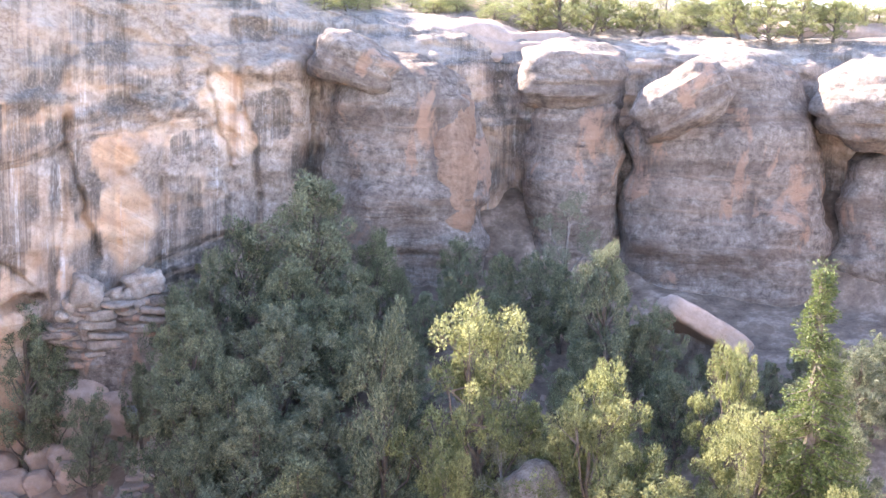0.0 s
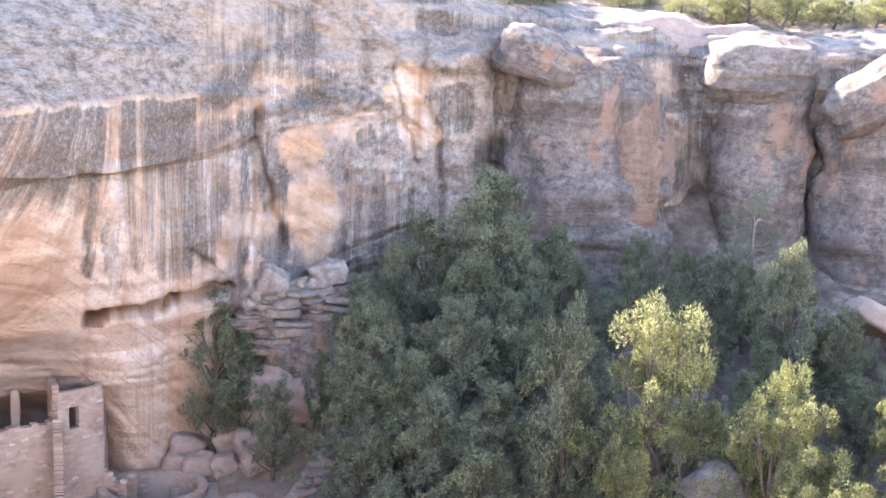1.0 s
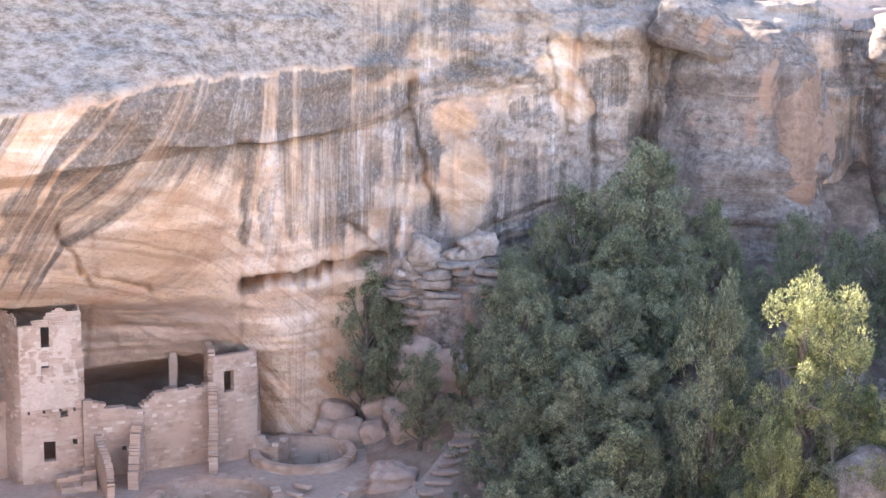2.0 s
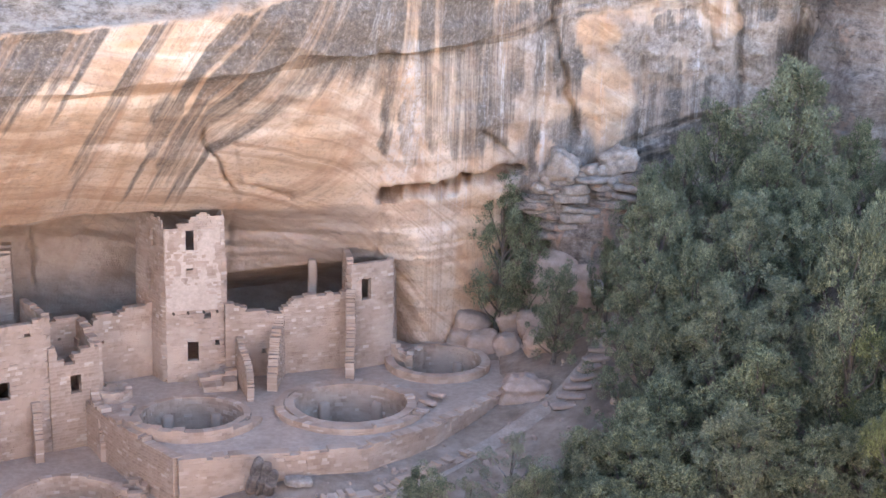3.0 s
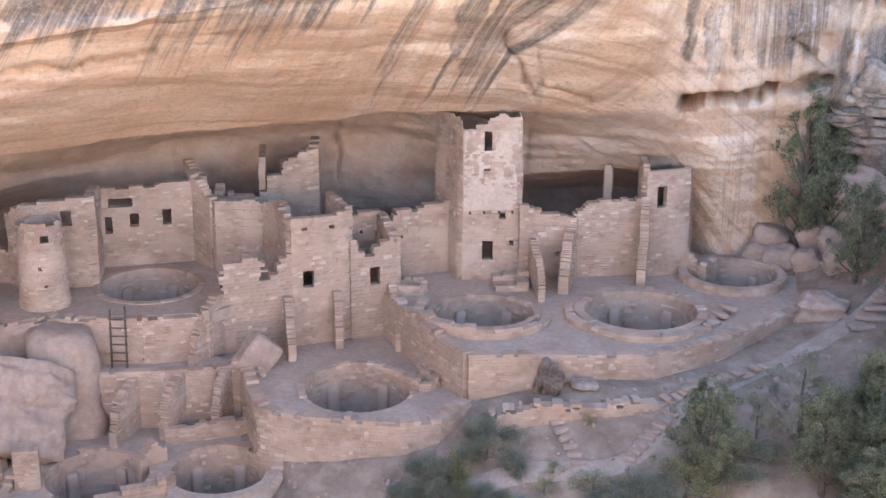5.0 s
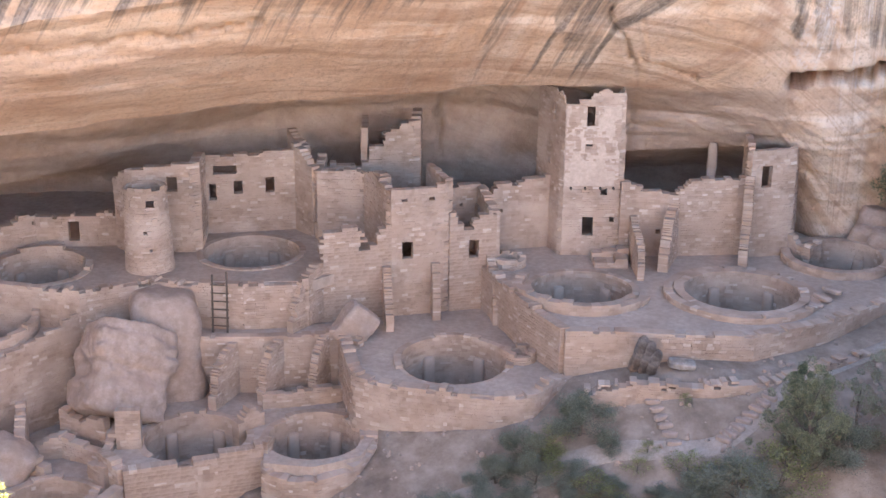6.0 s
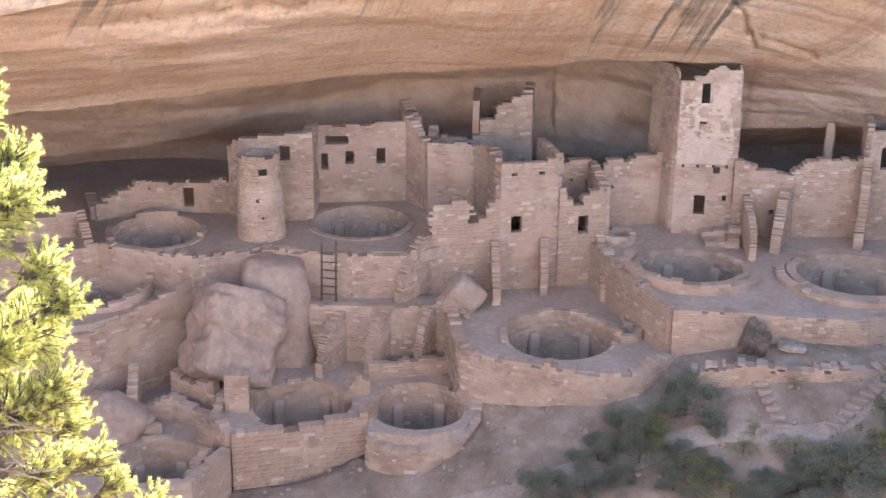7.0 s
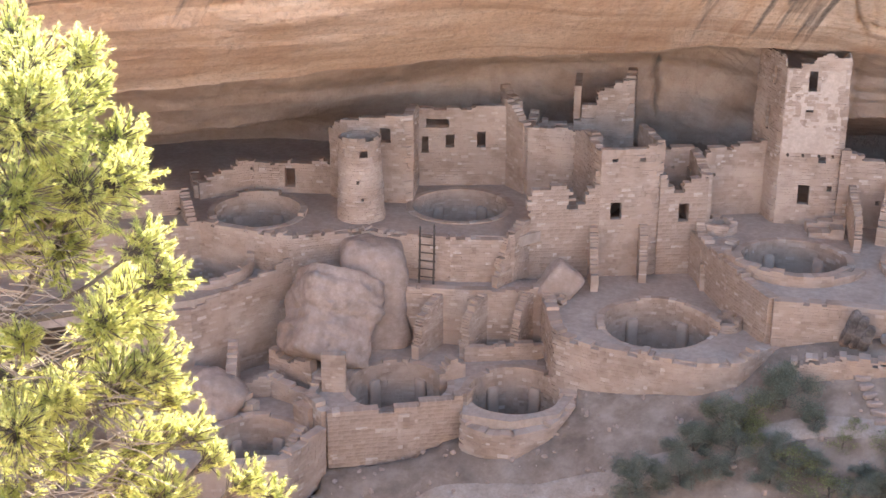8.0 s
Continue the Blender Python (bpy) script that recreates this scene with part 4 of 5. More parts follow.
wall([TBL, TL, TR, TBR], -0.2, [(0, 7.6), (0.3, 7.75), (0.335, 7.3), (0.42, 7.35), (0.5, 7.7), (0.56, 7.95), (0.66, 7.8), (1, 7.8)], "wall", parent=tower, batter=0.022, thick=0.4,
     holes=((0.485, 6.15, 0.36, 0.95), (0.48, 5.3, 0.3, 0.28), (0.57, 3.0, 0.32, 0.28), (0.49, 1.0, 0.52, 0.9), (0.62, 1.7, 0.2, 0.2), (0.18, 4.1, 0.3, 1.1), (0.22, 6.2, 0.25, 0.9)))
for k, dx in enumerate((0.35, 1.0, 1.7, 2.3)):
    bm = bmesh.new()
    bmesh.ops.create_cone(bm, cap_ends=True, segments=8, radius1=0.06, radius2=0.055, depth=0.5)
    me = bpy.data.meshes.new("beam_end")
    bm.to_mesh(me)
    bm.free()
    me.materials.append(OLD_WOOD)
    e = part("beam_end", me, tower, "dark beam end")
    e.matrix_world = pose(TL[0] + dx, TL[1] - 0.06 + dx * 0.22, 3.3, 90, 0, 12)


def plaster_coat():
    """Thin remains of plaster on the tower's front, with a broken edge."""
    a, b = Vector((*TL, 0)), Vector((*TR, 0))
    tn = (b - a).normalized()
    nn = Vector((tn.y, -tn.x, 0))
    verts, faces = [], []
    for i in range(50):
        for k in range(76):
            s, z = 0.05 + i * 0.05, 3.4 + k * 0.05
            edge = noise.noise(Vector((s * 1.3, z * 1.1, 4.0))) + 0.5 * noise.noise(Vector((s * 4, z * 4, 1.0)))
            if edge < -0.25 + max(0, (s - 1.5) * 0.35) - (0.3 if z < 4.6 else 0) or (0.95 < s < 1.5 and (z > 6.2 or 4.95 < z < 5.4)):
                continue
            n = len(verts)
            for ds, dz in ((0, 0), (0.05, 0), (0.05, 0.05), (0, 0.05)):
                q = a + tn * (s + ds) + nn * (0.2 + 0.028 - (z + dz + 0.2) * 0.022)
                verts.append((q.x, q.y, z + dz))
            faces.append((n, n + 1, n + 2, n + 3))
    part("plaster_coat", mesh_from("plaster_coat", verts, faces, PLASTER), tower, "pale remains of wall plaster")


plaster_coat()

# ---- the houses right of the tower ----
row = house("row_house", "row of roofless rooms joined to the tower")
wall([(-3.75, 62.0), (-1.1, 62.6), (1.6, 63.4), (2.1, 63.5)], -0.2, [(0, 3.7), (0.1, 3.6), (0.16, 3.2), (0.3, 3.1), (0.42, 3.05), (0.5, 3.4), (0.56, 3.75), (0.6, 3.7), (1, 3.75)], "wall", parent=row,
     holes=((0.12, 1.4, 0.18, 0.2), (0.3, 1.1, 0.2, 0.2)))
wall([(-1.55, 60.0), (-1.2, 62.5)], -0.2, [(0, 0.8), (0.6, 2.4), (1, 2.7)], "buttress_wall", parent=row, thick=0.45, course=0.075, longest=0.3, ragged=0.08)
wall([(-2.45, 58.7), (-3.1, 61.9)], -0.2, [(0, 0.5), (0.12, 1.4), (0.5, 1.75), (1, 2.1)], "buttress_wall", parent=row, thick=0.3, course=0.075, longest=0.3, ragged=0.08)
wall([(-4.7, 60.3), (-3.2, 60.6)], -0.2, [(0, 0.2), (0.5, 0.3), (1, 0.5)], "step_wall", parent=row, thick=0.9)
wall([(-4.9, 60.9), (-3.2, 61.3)], -0.2, [(0, 0.4), (0.5, 0.55), (1, 0.8)], "step_wall", parent=row, thick=0.5)
part("pillar", rock_mesh("pillar", (0.42, 0.38, 2.3), 210, MASONRY, power=8, detail=3, relief=0.06), row).matrix_world = pose(0.35, 66.2, 3.5)
tower2 = house("corner_house", "two-storey corner house with a tall window")
wall([(2.0, 66.5), (2.1, 63.1), (4.05, 64.0), (4.4, 67.0)], -0.2, [(0, 5.2), (0.2, 5.3), (0.36, 5.35), (0.42, 5.1), (0.66, 5.2), (0.71, 4.8), (1, 4.8)], "wall", parent=tower2, batter=0.012,
     holes=((0.49, 3.35, 0.5, 1.05),))
wall([(2.05, 61.5), (2.15, 63.0)], -0.2, [(0, 0.6), (0.3, 1.6), (1, 4.2)], "buttress_wall", parent=tower2, thick=0.4, course=0.075, longest=0.3, ragged=0.08)

# ---- wall and court left of the tower ----
wall([(-10.4, 61.0), (-6.9, 62.8)], -0.2, [(0, 2.3), (0.15, 2.6), (0.3, 3.4), (0.42, 3.2), (1, 3.6)], label="tall ruined wall stepping up to the tower", holes=((0.3, 1.9, 0.12, 0.12),))
wall(ring(-8.6, 59.4, 0.7, 20), -0.1, 0.45, label="small stone ring in the plaza", thick=0.25, closed=True)

# ---- the block house and its wings ----
block = house("block_house", "square block house with small windows high up")
FL, FR = Vector((-17.0, 55.4)), Vector((-9.1, 59.25))


def along(f, back=0.0):
    q = FL.lerp(FR, f) + Vector((-0.438, 0.899)) * back
    return q.x, q.y


wall([along(0.43, 3.4), along(0.43), along(0.735), along(0.735, 3.4)], -2.1, [(0, 3.9), (0.36, 4.0), (0.5, 4.05), (0.62, 4.15), (0.64, 4.25), (1, 4.1)], "wall", parent=block, batter=0.008,
     holes=((0.4225, 3.4, 0.26, 0.22), (0.555, 3.4, 0.26, 0.22), (0.437, 0.75, 0.5, 0.75)))
wing = house("wing_house", "low broken wing of the block house")
stone_wall([along(0.03), along(0.43)], -2.1, [(0, -0.6), (0.05, 0.4), (0.1, 1.6), (0.14, 2.25), (0.6, 2.5), (0.64, 1.4), (0.75, 1.3), (0.8, 1.9), (1, 2.7)], "", thick=0.42, parent=wing)
wing2 = house("wing_house", "stepped wing beside the block house with a small window")
stone_wall([along(0.737), along(0.99)], -2.1, [(0, 3.0), (0.12, 2.6), (0.3, 2.0), (0.45, 1.9), (0.6, 2.6), (0.8, 2.7), (1, 2.6)], "", thick=0.42, parent=wing2, holes=((0.52, 0.55, 0.48, 0.75),))
wall([along(0.99), along(0.99, 2.6)], -2.1, [(0, 2.6), (0.5, 3.0), (1, 3.2)], "side_wall", parent=wing2)
wall([along(0.74, 2.6), along(0.99, 2.6)], -0.5, [(0, 2.8), (0.6, 3.3), (1, 3.2)], "back_wall", parent=wing2, holes=((0.3, 2.2, 0.15, 0.15), (0.55, 2.2, 0.15, 0.15)))
for f, out in ((0.405, 2.0), (0.665, 1.2), (0.965, 2.4)):
    x0, y0 = along(f)
    k = out
    wall([(x0 + 0.30 * k, y0 - 0.95 * k), (x0, y0 - 0.1)], -2.1, [(0, -1.4), (0.25, -0.3), (1, 0.75)], label="buttress wall standing out from a house front", thick=0.34, course=0.075, longest=0.3, ragged=0.08, category="buttress")

# ---- middle terrace and its kiva ----
KE = (-9.8, 52.6, 2.15)
MIDDLE = [(-13.4, 50.2), (-11.6, 49.7), (-9.6, 49.6), (-7.6, 49.6), (-6.1, 50.1), (-4.9, 52.1), (-7.2, 54.9), (-9.4, 59.3), (-17.2, 55.6), (-14.9, 53.6)]
terrace("terrace_middle", "bare earth terrace round a kiva", MIDDLE, -2.0, [(KE[0], KE[1], KE[2] + 0.3)])
kiva("deep round kiva with niches in its wall", *KE, -2.0, -4.1, -2.0, near=-0.05, far=0.2)
wall([(-14.9, 53.6), (-13.4, 50.2), (-11.6, 49.7), (-9.6, 49.6), (-7.6, 49.6), (-6.1, 50.1), (-4.9, 52.1)], -4.4, [(0, -1.6), (0.2, -1.75), (0.3, -1.95), (0.8, -1.95), (0.85, -1.7), (1, -1.8)], label="bulging retaining wall of the middle terrace", thick=0.5, ragged=0.12, course=0.14)
wall(ring(-7.1, 53.4, 0.55, 16), -2.3, -1.6, label="small stone vent ring beside a kiva", thick=0.25, closed=True)

# ---- upper court with its kiva, ladder wall ----
KF = (-20.4, 57.6, 2.1)
UPPER = [(-23.3, 53.6), (-22.2, 53.3), (-16.6, 54.6), (-14.0, 58.6), (-13.0, 66), (-17, 70), (-30, 68), (-24.6, 58.0)]
terrace("terrace_upper", "grey earth court at the back of the alcove", UPPER, 0.3, [(KF[0], KF[1], KF[2] + 0.3)])
kiva("round kiva in the upper court", *KF, 0.3, -1.7, 0.3, near=0.1, far=0.05)
wall([(-22.2, 53.2), (-19.4, 53.5), (-16.9, 54.4), (-16.5, 55.7)], -1.8, [(0, 0.2), (0.4, 0.35), (0.75, 0.3), (0.82, 0.6), (1, 0.9)], label="retaining wall with a ladder leaning on it")
wall([(-17.3, 53.4), (-16.9, 54.4)], -1.8, [(0, -1.5), (0.4, -0.4), (1, 0.6)], label="sloping wing wall at the ladder ledge", thick=0.3, category="buttress")
hall = house("court_house", "back wall of the court with three windows")
wall([(-23.7, 59.8), (-19.4, 61.5)], 0.2, [(0, 4.15), (0.2, 4.2), (0.55, 4.15), (0.8, 4.3), (1, 4.35)], "wall", parent=hall,
     holes=((0.14, 2.0, 0.34, 0.75), (0.40, 2.2, 0.42, 0.65), (0.73, 2.2, 0.42, 0.75), (0.27, 3.25, 1.1, 0.4)))
wall([(-19.4, 61.6), (-18.05, 60.45)], 0.2, [(0, 4.7), (0.5, 4.2), (1, 3.7)], "side_wall", parent=hall)
house_l = house("front_house", "house with a small door beside the round tower")
wall([(-26.6, 57.0), (-25.6, 56.5), (-22.9, 57.3), (-23.5, 59.6)], 0.2, [(0, 3.6), (0.15, 4.2), (0.25, 4.4), (0.6, 4.6), (1, 4.4)], "wall", parent=house_l,
     holes=((0.46, 3.2, 0.48, 0.75), (0.42, 1.2, 0.2, 0.2)))
boxy = house("box_house", "square room with plain plastered walls")
wall([(-18.3, 62.6), (-17.95, 60.35), (-15.6, 60.75), (-14.2, 58.9)], 0.2, [(0, 3.9), (0.2, 3.6), (0.5, 3.75), (0.66, 3.6), (0.8, 3.9), (1, 4.1)], "wall", parent=boxy)
back = house("upper_rooms", "roofless upper rooms against the back wall")
wall([(-20.2, 63.6), (-18.9, 62.1), (-15.5, 63.1), (-15.45, 63.12)], 1.0, [(0, 4.7), (0.3, 4.3), (0.36, 3.6), (0.42, 3.3), (0.6, 3.4), (0.8, 3.3), (0.84, 3.5), (1, 3.7)], "wall", parent=back)
wall([(-16.9, 65.5), (-16.3, 63.0)], 2.0, [(0, 5.2), (1, 5.2)], "cross_wall", parent=back, thick=0.3)
wall([(-16.1, 63.0), (-13.9, 63.6), (-14.3, 66)], 1.5, [(0, 4.3), (0.17, 4.3), (0.18, 5.0), (0.3, 5.2), (0.42, 5.6), (1, 5.55)], "wall", parent=back)

# ---- the round tower ----
rt = house("round_tower", "tapering round tower of fine masonry", "tower")
wall(ring(-24.2, 54.7, 0.95, 30, math.radians(100)), 0.1, [(0, 4.1), (0.3, 4.15), (0.55, 4.25), (0.8, 4.15), (1, 4.1)], "wall", parent=rt, thick=0.34, batter=0.05, closed=True, course=0.12,
     holes=((0.435, 3.4, 0.36, 0.24), (0.48, 2.2, 0.12, 0.12), (0.45, 1.4, 0.1, 0.1)))

# ---- houses and kivas at the far end ----
KI, KJ = (-28.8, 53.3, 1.85), (-29.9, 49.9, 1.9)
FAR = [(-23.4, 53.4), (-26.0, 51.2), (-30.5, 51.3), (-36, 47), (-44, 46), (-46, 60), (-30, 69), (-24.6, 58.2)]
terrace("terrace_far", "earth court round a kiva at the far end", FAR, 0.3, [(KI[0], KI[1], KI[2] + 0.3)])
kiva("round kiva in front of a low house", *KI, 0.3, -1.6, 0.3, near=0.0, far=0.4)
LOW = [(-26.0, 51.1), (-28.6, 46.8), (-36, 41), (-40, 44), (-36, 47.1), (-30.5, 51.2)]
terrace("terrace_low", "lower court round a broken kiva", LOW, -1.4, [(KJ[0], KJ[1], KJ[2] + 0.3)])
kiva("broken kiva open towards the outer wall", *KJ, -1.2, -3.4, -1.4, near=0.1, far=1.2)
low_house = house("low_house", "long low house with a doorway and a dark slot above")
wall([(-32.4, 54.2), (-30.4, 56.2), (-25.5, 57.6)], 0.2, [(0, 1.0), (0.15, 1.5), (0.3, 2.05), (0.34, 1.8), (0.7, 1.8), (0.78, 2.05), (0.85, 1.65), (1, 1.6)], "wall", parent=low_house,
     holes=((0.575, 0.6, 0.5, 0.95), (0.88, 0.3, 0.5, 0.6), (0.33, 1.5, 0.12, 0.12)))
wall([(-34.0, 56.6), (-32.4, 54.2)], 0.2, [(0, 0.9), (1, 0.9)], "side_wall", parent=low_house)
side = house("side_house", "ruined side room at the edge of the court")
wall([(-34.4, 50.6), (-32.0, 52.2), (-30.9, 50.9)], 0.0, [(0, 1.2), (0.5, 1.5), (0.65, 1.4), (0.9, 0.9), (1, 0.5)], "wall", parent=side)
wall([(-41.0, 50.0), (-35.0, 53.0)], 0.2, [(0, 2.5), (0.5, 2.0), (1, 2.6)], label="low ruined wall at the end of the alcove")
wall([(-30.6, 51.2), (-26.0, 51.1), (-23.2, 53.3), (-22.0, 53.1)], -2.4, [(0, 0.45), (0.5, 0.35), (1, 0.3)], label="rough retaining wall below the round tower", ragged=0.15)
wall([(-44, 45.8), (-36, 46.9), (-30.6, 51.2)], -2.4, [(0, 0.4), (1, 0.4)], label="retaining wall at the far end of the court")
outer = house("outer_wall", "tall slanting outer wall of patched masonry", "wall")
wall([(-28.7, 46.6), (-26.0, 51.0)], -5.4, [(0, -1.75), (0.5, -1.3), (1, -0.6)], "wall", parent=outer, batter=0.03, longest=0.5)
wall([(-33.0, 43.6), (-28.65, 46.65)], -5.4, [(0, -2.4), (0.5, -2.1), (1, -1.7)], "wall", parent=outer)

# ---- ledge with buttresses ----
LEDGE = [(-22.4, 52.0), (-21.6, 51.9), (-18.2, 52.7), (-14.9, 53.8), (-16.7, 54.7), (-19.4, 53.7), (-22.4, 53.4)]
terrace("terrace_ledge", "narrow earth ledge above the lower rooms", LEDGE, -1.75)
wall([(-22.0, 51.8), (-18.2, 52.6), (-14.9, 53.7)], -4.4, [(0, -1.7), (0.4, -1.6), (0.8, -1.65), (1, -1.4)], label="back wall of the lower rooms")
for x, y, x2, y2, h in ((-19.8, 50.2, -19.4, 52.3, -1.8), (-17.9, 51.0, -17.5, 52.7, -1.65), (-15.9, 52.0, -15.6, 53.4, -1.6)):
    wall([(x, y), (x2, y2)], -4.4, [(0, -4.0), (0.15, -2.5), (0.5, h - 0.2), (1, h)], label="buttress wall between the lower rooms", thick=0.34, course=0.075, longest=0.3, ragged=0.08, category="buttress")
wall([(-17.8, 50.9), (-14.6, 52.4), (-14.1, 53.4)], -4.4, [(0, -3.6), (0.8, -3.5), (0.85, -2.4), (1, -1.6)], label="low front wall of a lower room", thick=0.35)

# ---- lower terrace with two kivas ----
KH, KG, KL = (-19.6, 47.7, 1.95), (-14.9, 48.9, 1.75), (-23.7, 42.9, 1.7)
LOWER = [(-22.4, 44.9), (-21.3, 44.4), (-18.8, 45.7), (-16.5, 47.1), (-16.2, 46.2), (-14.2, 46.3), (-12.6, 47.6), (-12.4, 49.6), (-13.5, 53.4), (-22.4, 52.2), (-24.0, 49.0)]
terrace("terrace_lower", "earth floor of the lowest terrace", LOWER, -4.25, [(x, y, r + 0.3) for x, y, r in (KH, KG)])
kiva("wide round kiva behind a straight front wall", *KH, -4.2, -6.1, -4.25, near=-0.15, far=0.05)
kiva("round kiva with a broken stepped rim", *KG, -4.2, -6.4, -4.25, near=-0.35, far=0.15)
stone_wall([(-22.5, 45.2), (-21.3, 44.3), (-16.5, 47.0), (-16.45, 47.5)], -6.6, [(0, -3.9), (0.16, -4.05), (0.6, -4.2), (0.9, -3.8), (1, -3.7)], "long straight front wall of pale blocks")
wall([(-16.3, 46.9), (-16.1, 46.2), (-15.2, 45.9), (-14.0, 46.1), (-12.9, 47.1), (-12.4, 48.6), (-12.7, 50.0)], -6.5, [(0, -4.4), (0.3, -4.65), (0.6, -4.5), (1, -4.1)], label="rounded outer wall of a lower kiva", thick=0.45)
wall([(-22.35, 46.2), (-21.4, 46.5)], -4.6, [(0, -2.6), (1, -2.5)], label="short pale upright wall beside a kiva", thick=0.4)
wall([(-22.9, 45.1), (-22.0, 44.6)], -6.6, -4.2, label="pier at the end of the front wall", thick=0.5)
wall([(-18.2, 48.6), (-17.4, 49.6)], -5.6, [(0, -4.1), (0.5, -3.3), (1, -3.6)], label="stub wall between two kivas", thick=0.5)
kiva("lowest kiva half hidden by a pine", *KL, -5.3, -7.3, -5.3, near=-0.1, far=0.3)
WEST = [(-30.5, 42.5), (-28.6, 46.5), (-26.1, 50.6), (-23.9, 49.2), (-22.5, 45.4), (-21.6, 44.2), (-21.9, 41.6), (-26.5, 39.8)]
terrace("terrace_west", "broken earth floor round the lowest kiva", WEST, -5.3, [(KL[0], KL[1], KL[2] + 0.3)], 1.2)
wall([(-26.5, 39.8), (-21.9, 41.6), (-21.4, 44.0)], -7.2, [(0, -5.2), (0.5, -5.0), (1, -4.6)], label="low broken wall round the lowest kiva")
wall([(-26.6, 46.2), (-25.0, 46.9), (-23.0, 46.4)], -6.6, [(0, -4.8), (0.4, -4.3), (1, -4.6)], label="ruined wall behind the lowest kiva")
wall([(-13.0, 45.6), (-9.0, 46.3), (-6.0, 46.8)], -8.0, -6.6, label="low retaining wall below the path", thick=0.4)


wall([(-27.2, 47.6), (-26.2, 45.4), (-24.9, 45.1)], -5.6, [(0, -3.4), (0.5, -3.9), (0.8, -4.4), (1, -4.9)], label="broken corner of a small room")
wall([(-25.6, 48.0), (-23.4, 47.6)], -5.6, [(0, -3.6), (0.4, -4.0), (1, -3.7)], label="low cross wall among the rubble")
wall([(-22.7, 47.2), (-22.5, 45.3)], -5.6, [(0, -3.7), (1, -4.1)], label="side wall at the end of the terrace", thick=0.35)
wall([(-22.1, 43.8), (-22.4, 42.2)], -7.2, [(0, -4.6), (0.5, -5.0), (1, -5.6)], label="stepped pier below the front wall", thick=0.4, category="buttress")

# ---- the trail ----
def build_path():
    pts = [(-25, 45.4), (-20, 47.0), (-15, 46.3), (-11, 46.6), (-7, 47.4), (-3.5, 48.4), (-0.5, 48.3), (2, 48.6), (4.2, 51.4), (6.5, 54.2), (9.0, 57.0), (11.2, 59.5), (12.6, 62.5), (13.2, 65.5)]
    t = np.linspace(0, len(pts) - 1, 160)
    b = np.interp(t, range(len(pts)), [p[0] for p in pts])
    d = np.interp(t, range(len(pts)), [p[1] for p in pts])
    x, y = d * np.sin(np.radians(b)), d * np.cos(np.radians(b))
    x, y = smooth_rows(x[None], 15)[0], smooth_rows(y[None], 15)[0]
    tx, ty = np.gradient(x), np.gradient(y)
    n = np.hypot(tx, ty)
    nx, ny = ty / n, -tx / n
    rows = []
    for k, off in enumerate(np.linspace(-0.5, 0.5, 7)):
        o = off * (1 + 0.45 * fbm(t * 0.25, off, 0, 3, 3))
        px, py = x + nx * o, y + ny * o
        z = ground_high(np.degrees(np.arctan2(px, py)), np.hypot(px, py)) + 0.05 - 0.1 * (abs(off) > 0.45)
        rows.append(np.stack([px, py, z], -1))
    me = mesh_from("path", np.concatenate(rows), grid_faces(7, len(t)), TRAIL, True)
    tagged(new("path", me), "trodden earth trail below the ruin", "path", kind="structure")


build_path()


# ---- ladder ----
def tube(points, radii, n=7):
    """A tapered round stem through points."""
    verts, faces = [], []
    for k, (p, r) in enumerate(zip(points, radii)):
        p = Vector(p)
        d = Vector(points[min(k + 1, len(points) - 1)]) - Vector(points[max(k - 1, 0)])
        q = d.to_track_quat("Z", "Y")
        for a in range(n):
            verts.append(p + q @ Vector((r * math.cos(2 * math.pi * a / n), r * math.sin(2 * math.pi * a / n), 0)))
    for k in range(len(points) - 1):
        for a in range(n):
            i, j = k * n + a, k * n + (a + 1) % n
            faces.append((i, j, j + n, i + n))
    faces.append(tuple(range(n - 1, -1, -1)))
    faces.append(tuple((len(points) - 1) * n + a for a in range(n)))
    return verts, faces


ladder = tagged(new("ladder"), "dark pole ladder leaning on a retaining wall", "ladder")
LB, LT = Vector((-20.25, 52.75, -1.75)), Vector((-20.4, 53.3, 0.75))
for off in (-0.33, 0.33):
    o = Vector((off, 0.06 * off, 0))
    part("rail", mesh_from("rail", *tube([LB + o, LT + o + Vector((0, 0, 0.15 * (off > 0)))], [0.05, 0.04]), OLD_WOOD), ladder)
for k in range(6):
    q = LB.lerp(LT, 0.12 + 0.14 * k)
    part("rung", mesh_from("rung", *tube([q + Vector((-0.4, -0.03, 0)), q + Vector((0.4, 0.03, 0))], [0.03, 0.03]), OLD_WOOD), ladder)


